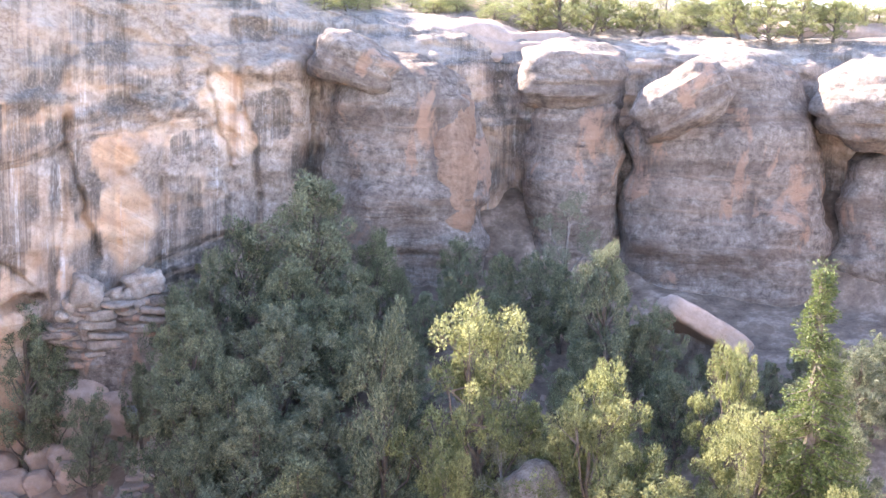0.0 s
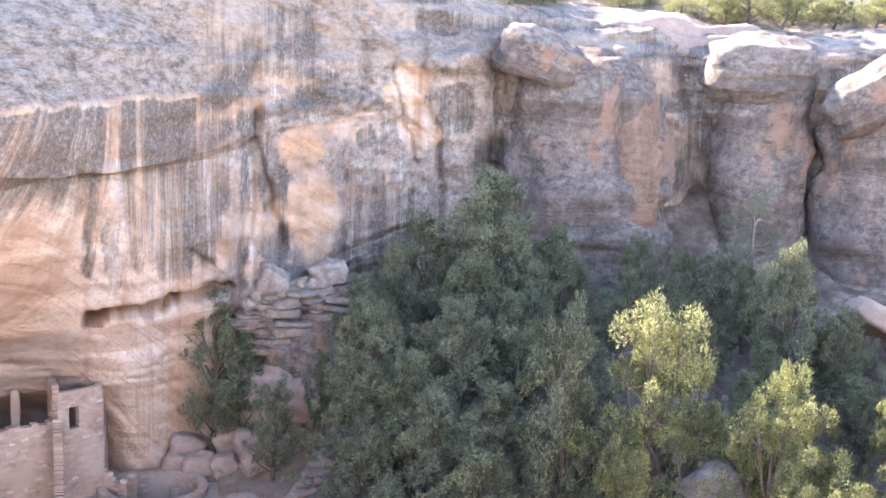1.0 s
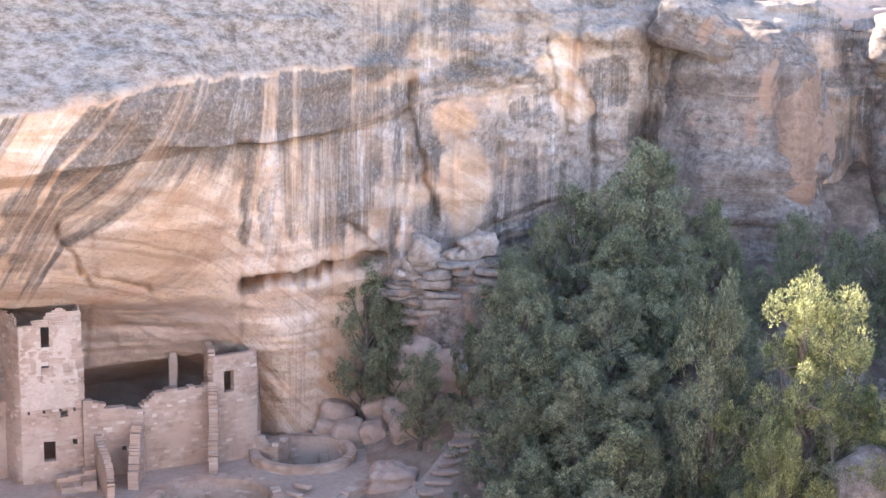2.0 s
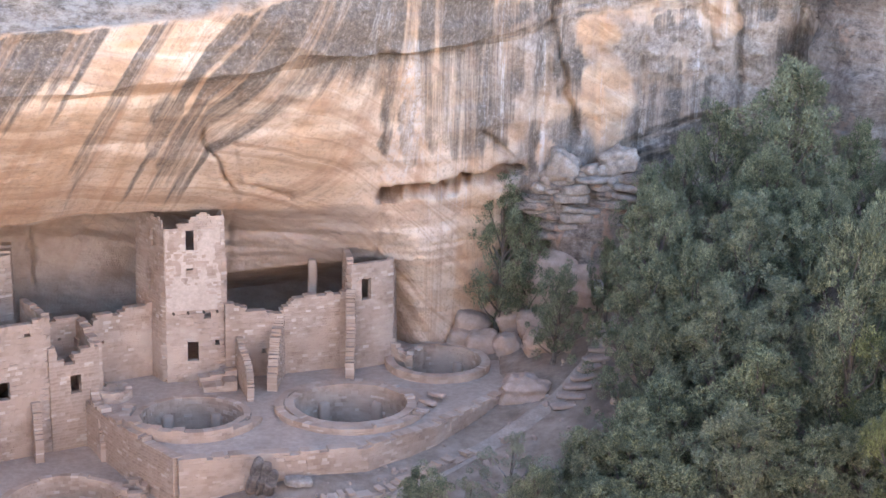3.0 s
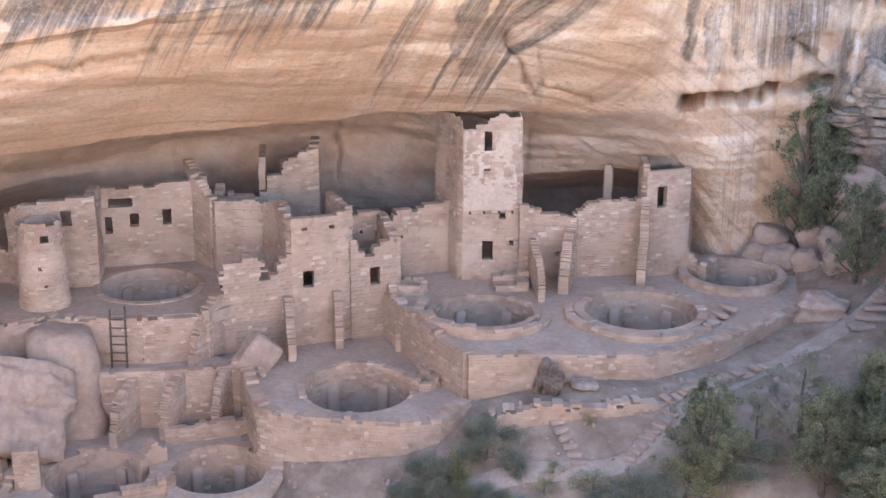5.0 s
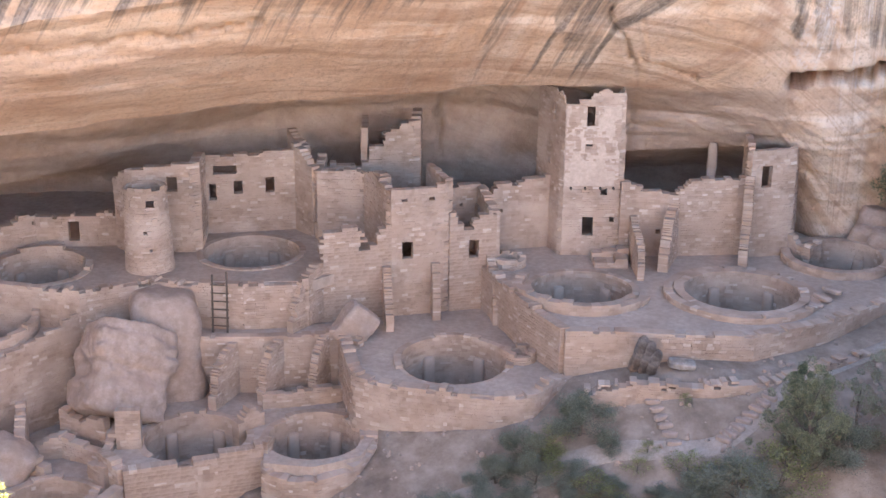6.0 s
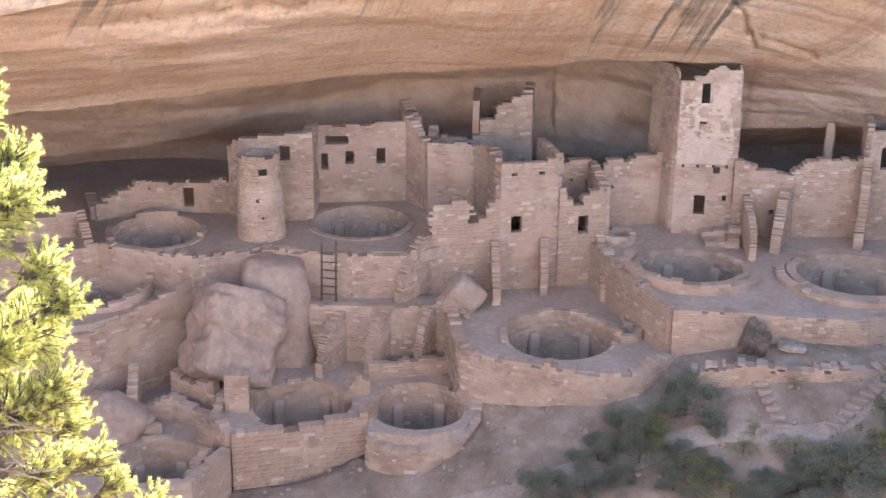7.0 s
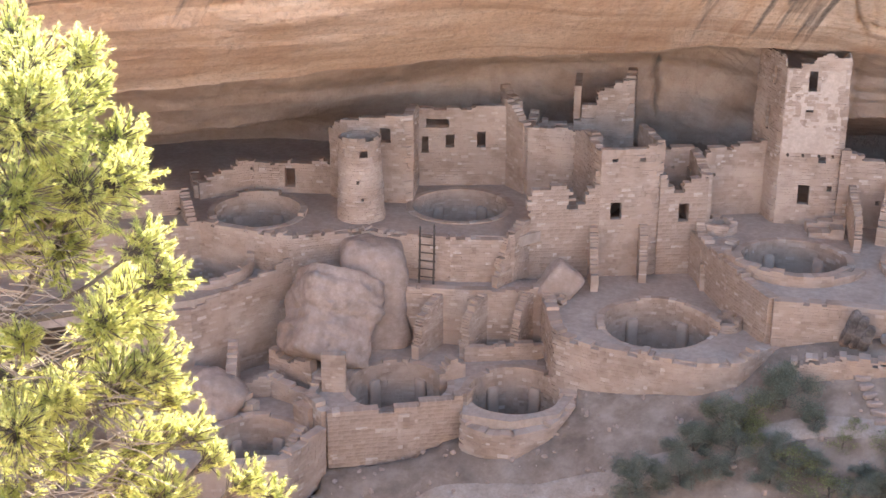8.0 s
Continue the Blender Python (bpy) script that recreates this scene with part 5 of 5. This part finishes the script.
# ---- plants ----
def leaf_cards(centres, radii, per, size, rng, slim=0.42, shell=0.45, lift=0.35):
    """Many small leaf sprays, each one diamond, in clumps round the centres."""
    c = np.repeat(centres, per, 0)
    r = np.repeat(radii, per)
    d = rng.normal(size=c.shape)
    d /= np.linalg.norm(d, axis=1, keepdims=True)
    d[:, 2] = d[:, 2] * 0.8 + 0.1
    q = c + d * (r * (shell + (1 - shell) * rng.random(len(c)) ** 0.7) * rng.uniform(0.7, 1.15, len(c)))[:, None] * np.array([0.85, 0.85, 1.25])
    a = d * 0.8 + rng.normal(size=c.shape) * 0.55
    a[:, 2] += lift
    a /= np.linalg.norm(a, axis=1, keepdims=True)
    b = np.cross(a, rng.normal(size=c.shape))
    b /= np.linalg.norm(b, axis=1, keepdims=True)
    s = size * rng.uniform(0.6, 1.4, len(c))[:, None]
    v = np.stack([q + b * s * slim * 0.5, q + a * s, q - b * s * slim * 0.5], 1).reshape(-1, 3)
    f = np.arange(len(v)).reshape(-1, 3)
    return v, f


def stems(lines):
    verts, faces = [], []
    for pts, rad in lines:
        v, f = tube(pts, rad, 6 if rad[0] > 0.02 else 3)
        n = len(verts)
        verts += v
        faces += [tuple(n + k for k in q) for q in f]
    return verts, faces


def make_tree(name, label, seed, leaf, kind="round", height=5.0, wide=3.2, clumps=46, per=85, size=0.2, low=0.18):
    """One tree, 1:1 at the origin: trunk with limbs, crown of clumps."""
    rng = np.random.default_rng(seed)
    ob = tagged(new(name), label, "tree")
    bend = rng.normal(size=2) * (0.012 if kind == "cone" else 0.06) * height
    top = height * (0.97 if kind == "cone" else 0.8)

    def spine(f):
        return np.array([bend[0] * math.sin(2.2 * f), bend[1] * math.sin(2.7 * f), top * f])

    trunk = [([Vector(spine(f)) for f in np.linspace(-0.06, 1, 8)], list(np.linspace(0.032, 0.006, 8) * height))]
    part("trunk", mesh_from("trunk", *stems(trunk), BARK), ob)
    cs, rs, limbs = [], [], []
    if kind == "cone":
        for f in np.linspace(0.06, 0.98, 30):
            reach = wide / 2 * (1 - f) ** 0.95 * (0.88 + 0.12 * math.sin(f * 60)) + 0.08
            for k in range(max(4, int(9 * (1 - f) + 4))):
                a = rng.uniform(0, 2 * math.pi)
                tip = reach * rng.uniform(0.75, 1.12)
                p0 = spine(f)
                p1 = p0 + np.array([math.cos(a) * tip, math.sin(a) * tip, -0.22 * tip + rng.normal() * 0.05])
                limbs.append(([Vector(p0), Vector(p1)], [0.025, 0.008]))
                for g in ((0.95, 0.75, 0.5, 0.25) if tip > 0.7 else (0.9, 0.4)):
                    cs.append(p0 + (p1 - p0) * g)
                    rs.append(0.13 + 0.12 * (1 - g) + 0.06 * rng.random())
        cs.append(spine(1.0))
        rs.append(0.3)
        per = max(8, per * clumps // len(cs))
    else:
        lobes = rng.uniform(0.7, 1.2, 5)
        phase = rng.uniform(0, 6.28)
        boughs = max(9, clumps // 8)
        for j in range(boughs):
            f = low + (1 - low) * (j + rng.uniform(0.1, 0.9)) / boughs
            a = j * 2.4 + rng.uniform(-0.5, 0.5)
            g = (f - low) / (1 - low)
            prof = min(1, 0.5 + 2.2 * g) * (1 - g ** 1.9) ** 0.75 + 0.06
            reach = wide / 2 * prof * lobes[int(5 * ((a + phase) % 6.283) / 6.284)] * rng.uniform(0.6, 1.0)
            p0 = spine(max(0.1, f - 0.16) * 0.95)
            tip = np.array([bend[0] + math.cos(a) * reach, bend[1] + math.sin(a) * reach, height * (0.05 + 0.9 * f)])
            m = (p0 + tip) / 2 + rng.normal(size=3) * 0.02 * height + np.array([0, 0, -0.02 * height])
            limbs.append(([Vector(p0), Vector(m), Vector(tip)], [0.009 * height, 0.005 * height, 0.002 * height]))
            spread = height * rng.uniform(0.045, 0.07) * (1.3 - 0.5 * f)
            for k in range(clumps // boughs):
                q = tip + rng.normal(size=3) * spread * np.array([0.9, 0.9, 0.5])
                if k % 3 == 2:
                    q = q + (p0 - tip) * rng.uniform(0.2, 0.6)
                cs.append(q)
                rs.append(height * rng.uniform(0.025, 0.062) * (4.4 if height < 2.5 else 1.0))
                if k % 2 and leaf is not JUNIPER:
                    limbs.append(([Vector(m + (tip - m) * rng.uniform(0.1, 0.9)), Vector(q)], [0.004 * height, 0.002 * height]))
    part("branchwork", mesh_from("branchwork", *stems(limbs), DEAD_WOOD if leaf is SILVER else BARK), ob)
    v, f = leaf_cards(np.array(cs), np.array(rs), per, size, rng, shell=0.68, lift=0.0 if kind == "cone" else 0.5)
    part("crown", mesh_from("crown", v, f, leaf), ob)
    return ob


KINDS = {
    "j": [make_tree("juniper_tree", "dark green juniper on the talus slope", 1 + k, JUNIPER, "round", 5, 2.8 + 0.3 * k, 170, 190, 0.07) for k in range(4)],
    "p": [make_tree("pinyon_pine", "yellow-green pinyon pine on the talus slope", 21 + k, PINYON, "round", 5, 4.0, 170, 230, 0.06) for k in range(3)],
    "s": [make_tree("bare_juniper", "half-dead juniper with pale twigs", 31 + k, SILVER, "round", 4, 2.8, 63, 190, 0.05) for k in range(2)],
    "f": [make_tree("fir_tree", "tall conical fir standing above the slope", 41, FIR, "cone", 9, 3.5, 60, 1500, 0.055)],
    "b": [make_tree("sage_shrub", "grey-green shrub on bare soil", 51 + k, SAGE, "round", 1.5, 1.9, 60, 420, 0.04, 0.05) for k in range(2)],
    "g": [make_tree("green_shrub", "low green shrub growing on rock", 56 + k, PINYON, "round", 2.0, 2.4, 36, 80, 0.075, 0.05) for k in range(2)],
}
USED = {}


def plant(kind, x, y, z, tall, spin, wide=1.0):
    """Set a tree with its foot at a place; the first of each variant is the built one, the rest are copies."""
    pool = KINDS[kind]
    k = USED.get(kind, 0)
    USED[kind] = k + 1
    ob = pool[k % len(pool)]
    size = tall / {"j": 5, "p": 5, "s": 4, "f": 9, "b": 1.5, "g": 2.0}[kind]
    m = pose(x, y, z - 0.05, 0, 0, spin) @ Matrix.Diagonal((size * wide, size * wide, size, 1))
    if k < len(pool):
        ob.matrix_world = m
        return ob
    c = copy_thing(ob, Matrix.Identity(4))
    c.matrix_basis = m
    return c


def plant_to(kind, bearing, dist, crest, spin=None, wide=1.0, sink=0.0):
    """A tree scaled so that its top meets an angle in the camera's view."""
    x, y = at(bearing, dist)
    z = ground_z(x, y) - sink
    tall = max(0.6, level(dist, crest) - z)
    return plant(kind, x, y, z, tall, bearing * 37 % 360 if spin is None else spin, wide)


# dark trees on the shaded slope
for b, d, e, w in ((20.2, 66, -5.7, 1.0), (22.8, 67, -8.0, 0.8), (26.6, 69, -8.2, 0.9), (17.4, 68, -7.6, 0.8), (30.6, 66, -9.2, 0.9), (18.6, 60, -11.2, 1.1), (16.2, 61, -11.0, 0.9), (14.6, 58, -14.0, 1.0),
                   (21.2, 62, -10.8, 1.0), (23.6, 62, -12.0, 1.1), (28.9, 63, -11.6, 1.0), (27.6, 60, -12.8, 1.0), (33.8, 63, -11.6, 1.0), (31.6, 60, -12.4, 0.9), (35.4, 60, -13.4, 1.0),
                   (36.8, 59, -14.2, 0.9), (39.4, 62, -12.8, 1.0), (43.0, 60, -12.0, 1.2), (44.8, 62, -11.6, 1.2), (42.6, 55, -15.2, 1.0), (20.6, 56, -14.6, 1.1), (17.8, 55, -15.0, 1.1), (24.6, 57, -14.5, 1.1),
                   (22.6, 54, -16.8, 1.1), (28.6, 56, -15.2, 1.1), (33.4, 55, -15.6, 1.1), (35.2, 54, -16.6, 1.1), (38.6, 56, -15.6, 1.1), (19.8, 51, -17.4, 1.1), (16.0, 52, -19.0, 1.2),
                   (25.6, 52, -18.6, 1.2), (31.8, 52, -17.6, 1.1), (36.8, 51, -18.6, 1.2), (40.2, 52, -17.4, 1.1), (44.4, 52, -17.0, 1.2), (14.8, 55.5, -16.6, 0.9), (18.8, 49, -20.0, 1.2), (22.2, 49.5, -20.4, 1.2),
                   (28.2, 50, -19.0, 1.0), (29.6, 67, -8.8, 0.9), (32.0, 66, -9.4, 0.9), (25.0, 65, -10.6, 1.0), (27.8, 64.5, -10.4, 1.0), (34.6, 65, -11.4, 0.8), (31.0, 57, -13.6, 1.1), (38.0, 60, -13.6, 1.0), (40.6, 58, -13.4, 1.0), (24.2, 59.5, -12.8, 1.1), (26.8, 55, -15.0, 1.1), (30.2, 54, -16.2, 1.1), (41.8, 63, -11.8, 1.0), (29.6, 51.5, -18.6, 1.1), (34.2, 51, -18.4, 1.1), (38.8, 50, -19.4, 1.1), (43.0, 50.5, -18.4, 1.1), (24.0, 50, -19.8, 1.2), (19.2, 63.5, -9.4, 1.0), (21.8, 64.5, -9.6, 0.9), (15.4, 64.5, -10.2, 0.7), (33.0, 48.5, -20.0, 1.2), (37.0, 48.5, -20.0, 1.2), (17.0, 57.5, -13.4, 1.0), (33.0, 61, -8.3, 0.75), (34.5, 62, -10.8, 0.9), (36.4, 63.5, -12.7, 0.9), (38.2, 63, -12.6, 0.9), (40.2, 64, -12.2, 0.9), (35.6, 58, -13.6, 1.0), (28.0, 67, -8.9, 0.9), (26.0, 66.5, -9.8, 0.9), (24.2, 67, -9.6, 0.8), (43.4, 64, -11.4, 1.0), (15.8, 66.5, -8.8, 0.7)):
    plant_to("j", b, d, e, None, w)
# trees beside the plaza and the cliff foot
plant_to("j", 8.3, 67.0, -10.9, 20, 0.85)
plant_to("j", 9.4, 66.2, -11.8, 110, 0.8)
plant_to("j", 10.8, 62.5, -14.6, 140, 0.95)
plant_to("j", 13.0, 64.5, -13.4, 80, 0.7)
plant_to("j", 5.0, 49.6, -23.2, 200, 0.8)
plant_to("s", 9.3, 50.6, -21.6, 60, 1.2)
plant_to("j", 11.6, 51.5, -21.4, 10, 1.0)
plant_to("s", 7.6, 49.4, -23.4, 160, 1.1)
for b, d, e, w in ((5.3, 47.6, -23.3, 1.0), (12.6, 50.5, -21.2, 1.2), (14.6, 50, -20.1, 1.2), (16.2, 49.5, -20.8, 1.2), (13.4, 47.5, -23.2, 1.3), (10.4, 48.5, -23.0, 1.1), (16.8, 47.5, -22.4, 1.3), (11.4, 46.6, -25.2, 1.3)):
    plant_to("j", b, d, e, None, w)
# trees that reach into the sun, given the lighter leaf to look more sunlit
for b, d, e, w in ((26.3, 51.5, -10.9, 0.8), (31.7, 51.0, -13.2, 0.7), (32.3, 49.0, -14.6, 0.85), (37.6, 53.5, -12.2, 0.6), (36.7, 46.5, -17.8, 1.0), (26.0, 48.5, -16.6, 0.7),
                   (39.6, 49.5, -14.8, 0.9), (41.4, 47.5, -17.6, 0.9)):
    plant_to("p", b, d, e, None, w)
plant_to("j", 23.0, 53.0, -11.2, None, 0.6)
plant_to("f", 41.3, 50.0, -8.5, 40, 1.25)
plant_to("s", 30.9, 69.0, -6.1, 10, 0.9)
plant_to("s", 29.2, 50.0, -16.4, 90, 0.9)
plant_to("s", 36.2, 60.5, -12.9, 50, 0.8)
# shrubs below the terraces
for b, d, e, w in ((-4.7, 49.2, -25.5, 1.0), (-6.0, 48.6, -26.7, 1.0), (-3.3, 48.4, -27.0, 1.1), (-1.6, 48.2, -27.1, 1.0), (-7.3, 48.0, -27.0, 0.9), (-8.5, 47.4, -28.1, 1.0), (-6.7, 47.2, -28.2, 1.1), (-4.9, 47.2, -28.1, 1.1), (-3.0, 46.8, -28.6, 1.0), (-7.4, 46.4, -29.3, 1.0), (-5.0, 46.2, -29.3, 1.1), (-0.9, 46.6, -28.9, 1.0), (-0.0, 50.2, -25.1, 0.6), (1.1, 46.6, -28.4, 1.0),
                   (-2.0, 47.6, -27.7, 1.1), (0.4, 47.4, -27.3, 1.1), (-4.0, 46.6, -28.5, 1.1), (-6.0, 47.8, -27.5, 1.1), (-2.4, 45.8, -29.4, 1.2), (-0.2, 45.8, -29.2, 1.2), (-11.0, 45.8, -29.6, 0.8), (-9.0, 46.0, -29.3, 0.8), (0.6, 46.4, -28.4, 1.2), (2.6, 46.6, -27.4, 1.2), (4.4, 47.2, -26.6, 1.2), (6.6, 48.6, -25.2, 1.2), (1.6, 47.6, -27.8, 1.0)):
    plant_to("b" if int(b * 10) % 4 else "g", b, d, e, None, 1.5 * w)

bpy.context.view_layer.update()
DEPS = bpy.context.evaluated_depsgraph_get()


def drop_z(x, y, z=60.0):
    hit, p, *_ = scene.ray_cast(DEPS, Vector((x, y, z)), Vector((0, 0, -1)))
    return p.z if hit else ground_z(x, y)


# scrub along the rim
rng = np.random.default_rng(5)
for k in range(150):
    b = rng.uniform(12, 46)
    d = (rng.uniform(0.3, 6) if k % 3 else rng.uniform(6, 26)) + np.interp(b, BEARINGS, BED_DIST[1])
    x, y = at(b, d)
    plant("g" if k % 10 else "p", x, y, drop_z(x, y), rng.uniform(0.8, 1.7) if k % 10 else rng.uniform(1.4, 2.6), rng.uniform(0, 360), rng.uniform(1.5, 2.6))
for b, d, h in ((30.2, 84, 3.4), (38.6, 84, 3.2), (39.8, 84.5, 3.2), (41.0, 85, 2.6), (37.4, 85, 2.8), (31.4, 84, 2.6), (29.2, 84, 2.4), (33.4, 86, 2.2), (21.4, 80, 1.4), (17.5, 79, 1.5)):
    x, y = at(b, d)
    plant("p", x, y, drop_z(x, y), h, b * 50, 1.6)
for b, d, h in ((11.6, 70.4, 1.2), (-8.6, 59.0, 1.3)):
    x, y = at(b, d)
    plant("g", x, y, drop_z(x, y), h, 30, 1.3)


# ---- the pine beside the lookout ----
def near_pine():
    rng = np.random.default_rng(8)
    tree = tagged(new("pinyon_pine"), "sunlit pinyon pine with bunched needles beside the lookout", "tree")
    SPRAYS_A = [(-37.64, -11.86, 0.14), (-37.12, -13.1, 0.21), (-35.07, -12.67, 0.12), (-34.87, -14.14, 0.14), (-36.19, -14.95, 0.24), (-37.8, -15.28, 0.24), (-33.91, -16.23, 0.14), (-33.8, -17.61, 0.16),
                (-35.6, -18.16, 0.24), (-37.65, -17.99, 0.28), (-36.73, -20.12, 0.24), (-33.22, -20.64, 0.14), (-32.37, -22.08, 0.14), (-34.12, -22.64, 0.21), (-35.2, -23.69, 0.17), (-33.72, -23.59, 0.14)]
    SPRAYS_B = [(-38.82, -23.98, 0.12), (-33.15, -25.48, 0.16), (-32.51, -26.8, 0.12), (-35.2, -26.2, 0.21), (-37.41, -26.18, 0.16), (-31.74, -28.35, 0.14), (-33.16, -28.45, 0.16), (-35.06, -29.62, 0.17),
                (-37.46, -28.65, 0.16), (-39.52, -27.48, 0.21), (-30.93, -29.55, 0.1), (-29.42, -30.57, 0.12), (-33.11, -30.72, 0.16), (-28.13, -31.22, 0.1), (-39.57, -29.7, 0.17), (-39.82, -13.79, 0.28), (-40.52, -19.28, 0.31), (-41.27, -24.77, 0.31)]
    foot = Vector((*at(-41.5, 8.6), 0))
    foot.z = ground_z(foot.x, foot.y) - 0.1
    head = Vector((*at(-38.6, 8.6), level(8.6, -11.4)))
    spine = [foot.lerp(head, f) + Vector((0.12 * math.sin(5 * f), 0.1 * math.sin(4 * f + 1), 0)) for f in np.linspace(0, 1, 14)]
    part("trunk", mesh_from("trunk", *tube(spine, list(np.linspace(0.11, 0.012, 14)), 9), BARK), tree)
    tips, dirs, lines = [], [], []
    more = [(b + rng.uniform(-1.0, 0.5), e - rng.uniform(0, 1.0), r * 0.9) for b, e, r in SPRAYS_A + SPRAYS_B if r > 0.15]
    for b, e, r in SPRAYS_A + SPRAYS_B + more:
        r = 1.2 * r
        d = 8.5 + rng.uniform(-0.6, 0.5)
        c = Vector((*at(b, d), level(d, e)))
        root = min(spine, key=lambda p: abs(p.z - (c.z - 0.25 - 0.25 * (c - p).length)))
        mid = root.lerp(c, 0.55) + Vector((0, 0, -0.08))
        lines.append(([root, mid, c], [0.03, 0.018, 0.008]))
        for k in range(int(34 + 1500 * r * r)):
            v = Vector(rng.normal(size=3)).normalized() * r * rng.uniform(0.3, 1.25)
            tip = c + v
            lines.append(([c.lerp(mid, rng.uniform(0, 0.4)), tip], [0.006, 0.003]))
            tips.append(tip)
            dirs.append((v.normalized() + Vector((0.1, -0.2, 0.7))).normalized())
    part("branchwork", mesh_from("branchwork", *stems(lines), BARK), tree)
    # bare twigs low on the trunk side
    twigs = []
    for k in range(260):
        e = rng.uniform(-26, -19.5) if k % 2 else rng.uniform(-31, -26)
        p = Vector((*at(rng.uniform(-42, -38) if k % 2 else rng.uniform(-42, -35), 8.3), level(8.3, e)))
        q = p + Vector((rng.uniform(0.1, 0.55), rng.uniform(-0.2, 0.2), rng.uniform(-0.15, 0.12)))
        twigs.append(([p, p.lerp(q, 0.5) + Vector(rng.normal(size=3)) * 0.04, q], [0.008, 0.005, 0.002]))
    part("dead_branchwork", mesh_from("dead_branchwork", *stems(twigs), DEAD_WOOD), tree, "bare grey twigs")
    tip = np.repeat(np.array(tips), 64, 0)
    ax = np.repeat(np.array(dirs), 64, 0)
    n = len(tip)
    back = rng.uniform(0, 0.085, n)[:, None]
    d = ax * rng.uniform(0.35, 1.1, n)[:, None] + rng.normal(size=(n, 3)) * 0.42
    d /= np.linalg.norm(d, axis=1, keepdims=True)
    s = np.cross(d, rng.normal(size=(n, 3)))
    s /= np.linalg.norm(s, axis=1, keepdims=True)
    p = tip - ax * back
    ln = rng.uniform(0.03, 0.05, n)[:, None]
    v = np.stack([p - s * 0.0032, p + s * 0.0032, p + d * ln], 1).reshape(-1, 3)
    f = np.arange(len(v)).reshape(-1, 3)
    part("needles", mesh_from("needles", v, f, NEEDLE), tree, "needle bunches in a yellow-green brightened to look sunlit")


# needle colour raised well past PINYON to stand in for stronger sun
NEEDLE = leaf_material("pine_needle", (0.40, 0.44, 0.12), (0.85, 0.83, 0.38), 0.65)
near_pine()

# ---- small things ----
sign = tagged(new("trail_sign"), "small grey metal sign on a post beside the trail", "sign")
x, y = at(12.6, 65.0)
g = ground_z(x, y)
for name, dims, up, mat in (("post", (0.09, 0.09, 1.6), 0.8, OLD_WOOD), ("panel", (0.5, 0.05, 0.75), 1.7, PAINT)):
    bm = bmesh.new()
    bmesh.ops.create_cube(bm, size=1)
    bmesh.ops.scale(bm, vec=dims, verts=bm.verts)
    bmesh.ops.bevel(bm, geom=bm.edges[:], offset=0.008, segments=2, affect="EDGES")
    me = bpy.data.meshes.new(name)
    bm.to_mesh(me)
    bm.free()
    me.materials.append(mat)
    part(name, me, sign).matrix_world = pose(x, y - (0.07 if name == "panel" else 0), g + up, 0, 0, -12)
# stone steps of the trail
STEP = rock_mesh("stone_step", (1.0, 0.42, 0.2), 91, TAN_ROCK, power=6, detail=3, relief=0.1)


def steps(label, start, end, count, spin, size=1.0):
    a, b = Vector(start), Vector(end)
    for k in range(count):
        q = a.lerp(b, k / max(1, count - 1))
        ob = new("stone_step", STEP)
        ob.matrix_world = pose(q.x, q.y, max(q.z, ground_z(q.x, q.y) + 0.03), 0, 0, spin + 22 * math.sin(5 * k)) @ Matrix.Diagonal((size, size, 1, 1))
        tagged(ob, label, "step", "trail steps")


def on(b, d, up=0.05):
    x, y = at(b, d)
    return x, y, ground_z(x, y) + up


steps("worn stone step of the trail down the slope", on(-1.9, 51.2), on(-0.4, 48.6), 8, 20, 0.6)
steps("worn stone step of the trail up to the plaza", on(1.8, 48.8), on(3.6, 51.0), 8, -30, 0.65)
steps("flat stone step at the end of the plaza", on(11.4, 58.6), on(12.9, 62.5), 7, 10, 1.3)
steps("stone step up beside the large kiva", (5.0, 57.2, 0.1), (5.9, 58.6, 0.3), 3, -30, 0.9)
rock("flat_stone", "flat pale stone lying on the slope", (-0.3, 52.0, ground_z(-0.3, 52.0) + 0.12), (1.15, 0.7, 0.3), 95, PALE_ROCK, (4, 6, 10), "stone", power=5)
for k, (dx, h) in enumerate(((0, 1.7), (0.35, 1.5), (0.65, 1.1))):
    x, y = -2.05 + dx, 52.0 - 0.3 * dx
    rock("leaning_slab", "dark split slab leaning on the slope", (x, y, ground_z(x, y) + h * 0.42), (0.4, 0.5, h), 97 + k, GREY_ROCK, (10, 14, 20), "stone", power=4)
# rubble at the foot of walls, too many to count
rng = np.random.default_rng(12)
base = rock_mesh("rubble", (1, 0.8, 0.6), 99, TAN_ROCK, power=3.5, detail=2, relief=0.25)
bv = np.array([v.co for v in base.vertices])
bf = np.array([p.vertices[:] for p in base.polygons])
vs, fs = [], []
for k in range(900):
    b = rng.uniform(-30, 16) if k < 700 else rng.uniform(16, 42)
    d = rng.uniform(45.5, 54.5) if b < 4 else rng.uniform(48, 67)
    s = rng.uniform(0.08, 0.32) ** 1.2 * (1 if b < 8 else 1.6)
    x, y = at(b, d)
    m = np.array(Euler(tuple(rng.uniform(0, 6.28, 3))).to_matrix())
    fs.append(bf + len(bv) * k)
    vs.append(bv @ m.T * s + np.array([x, y, ground_z(x, y) + s * 0.12]))
tagged(new("rubble", mesh_from("rubble", np.concatenate(vs), np.concatenate(fs), TAN_ROCK)), "scattered rubble stones on the slope", "rubble", kind="stuff")
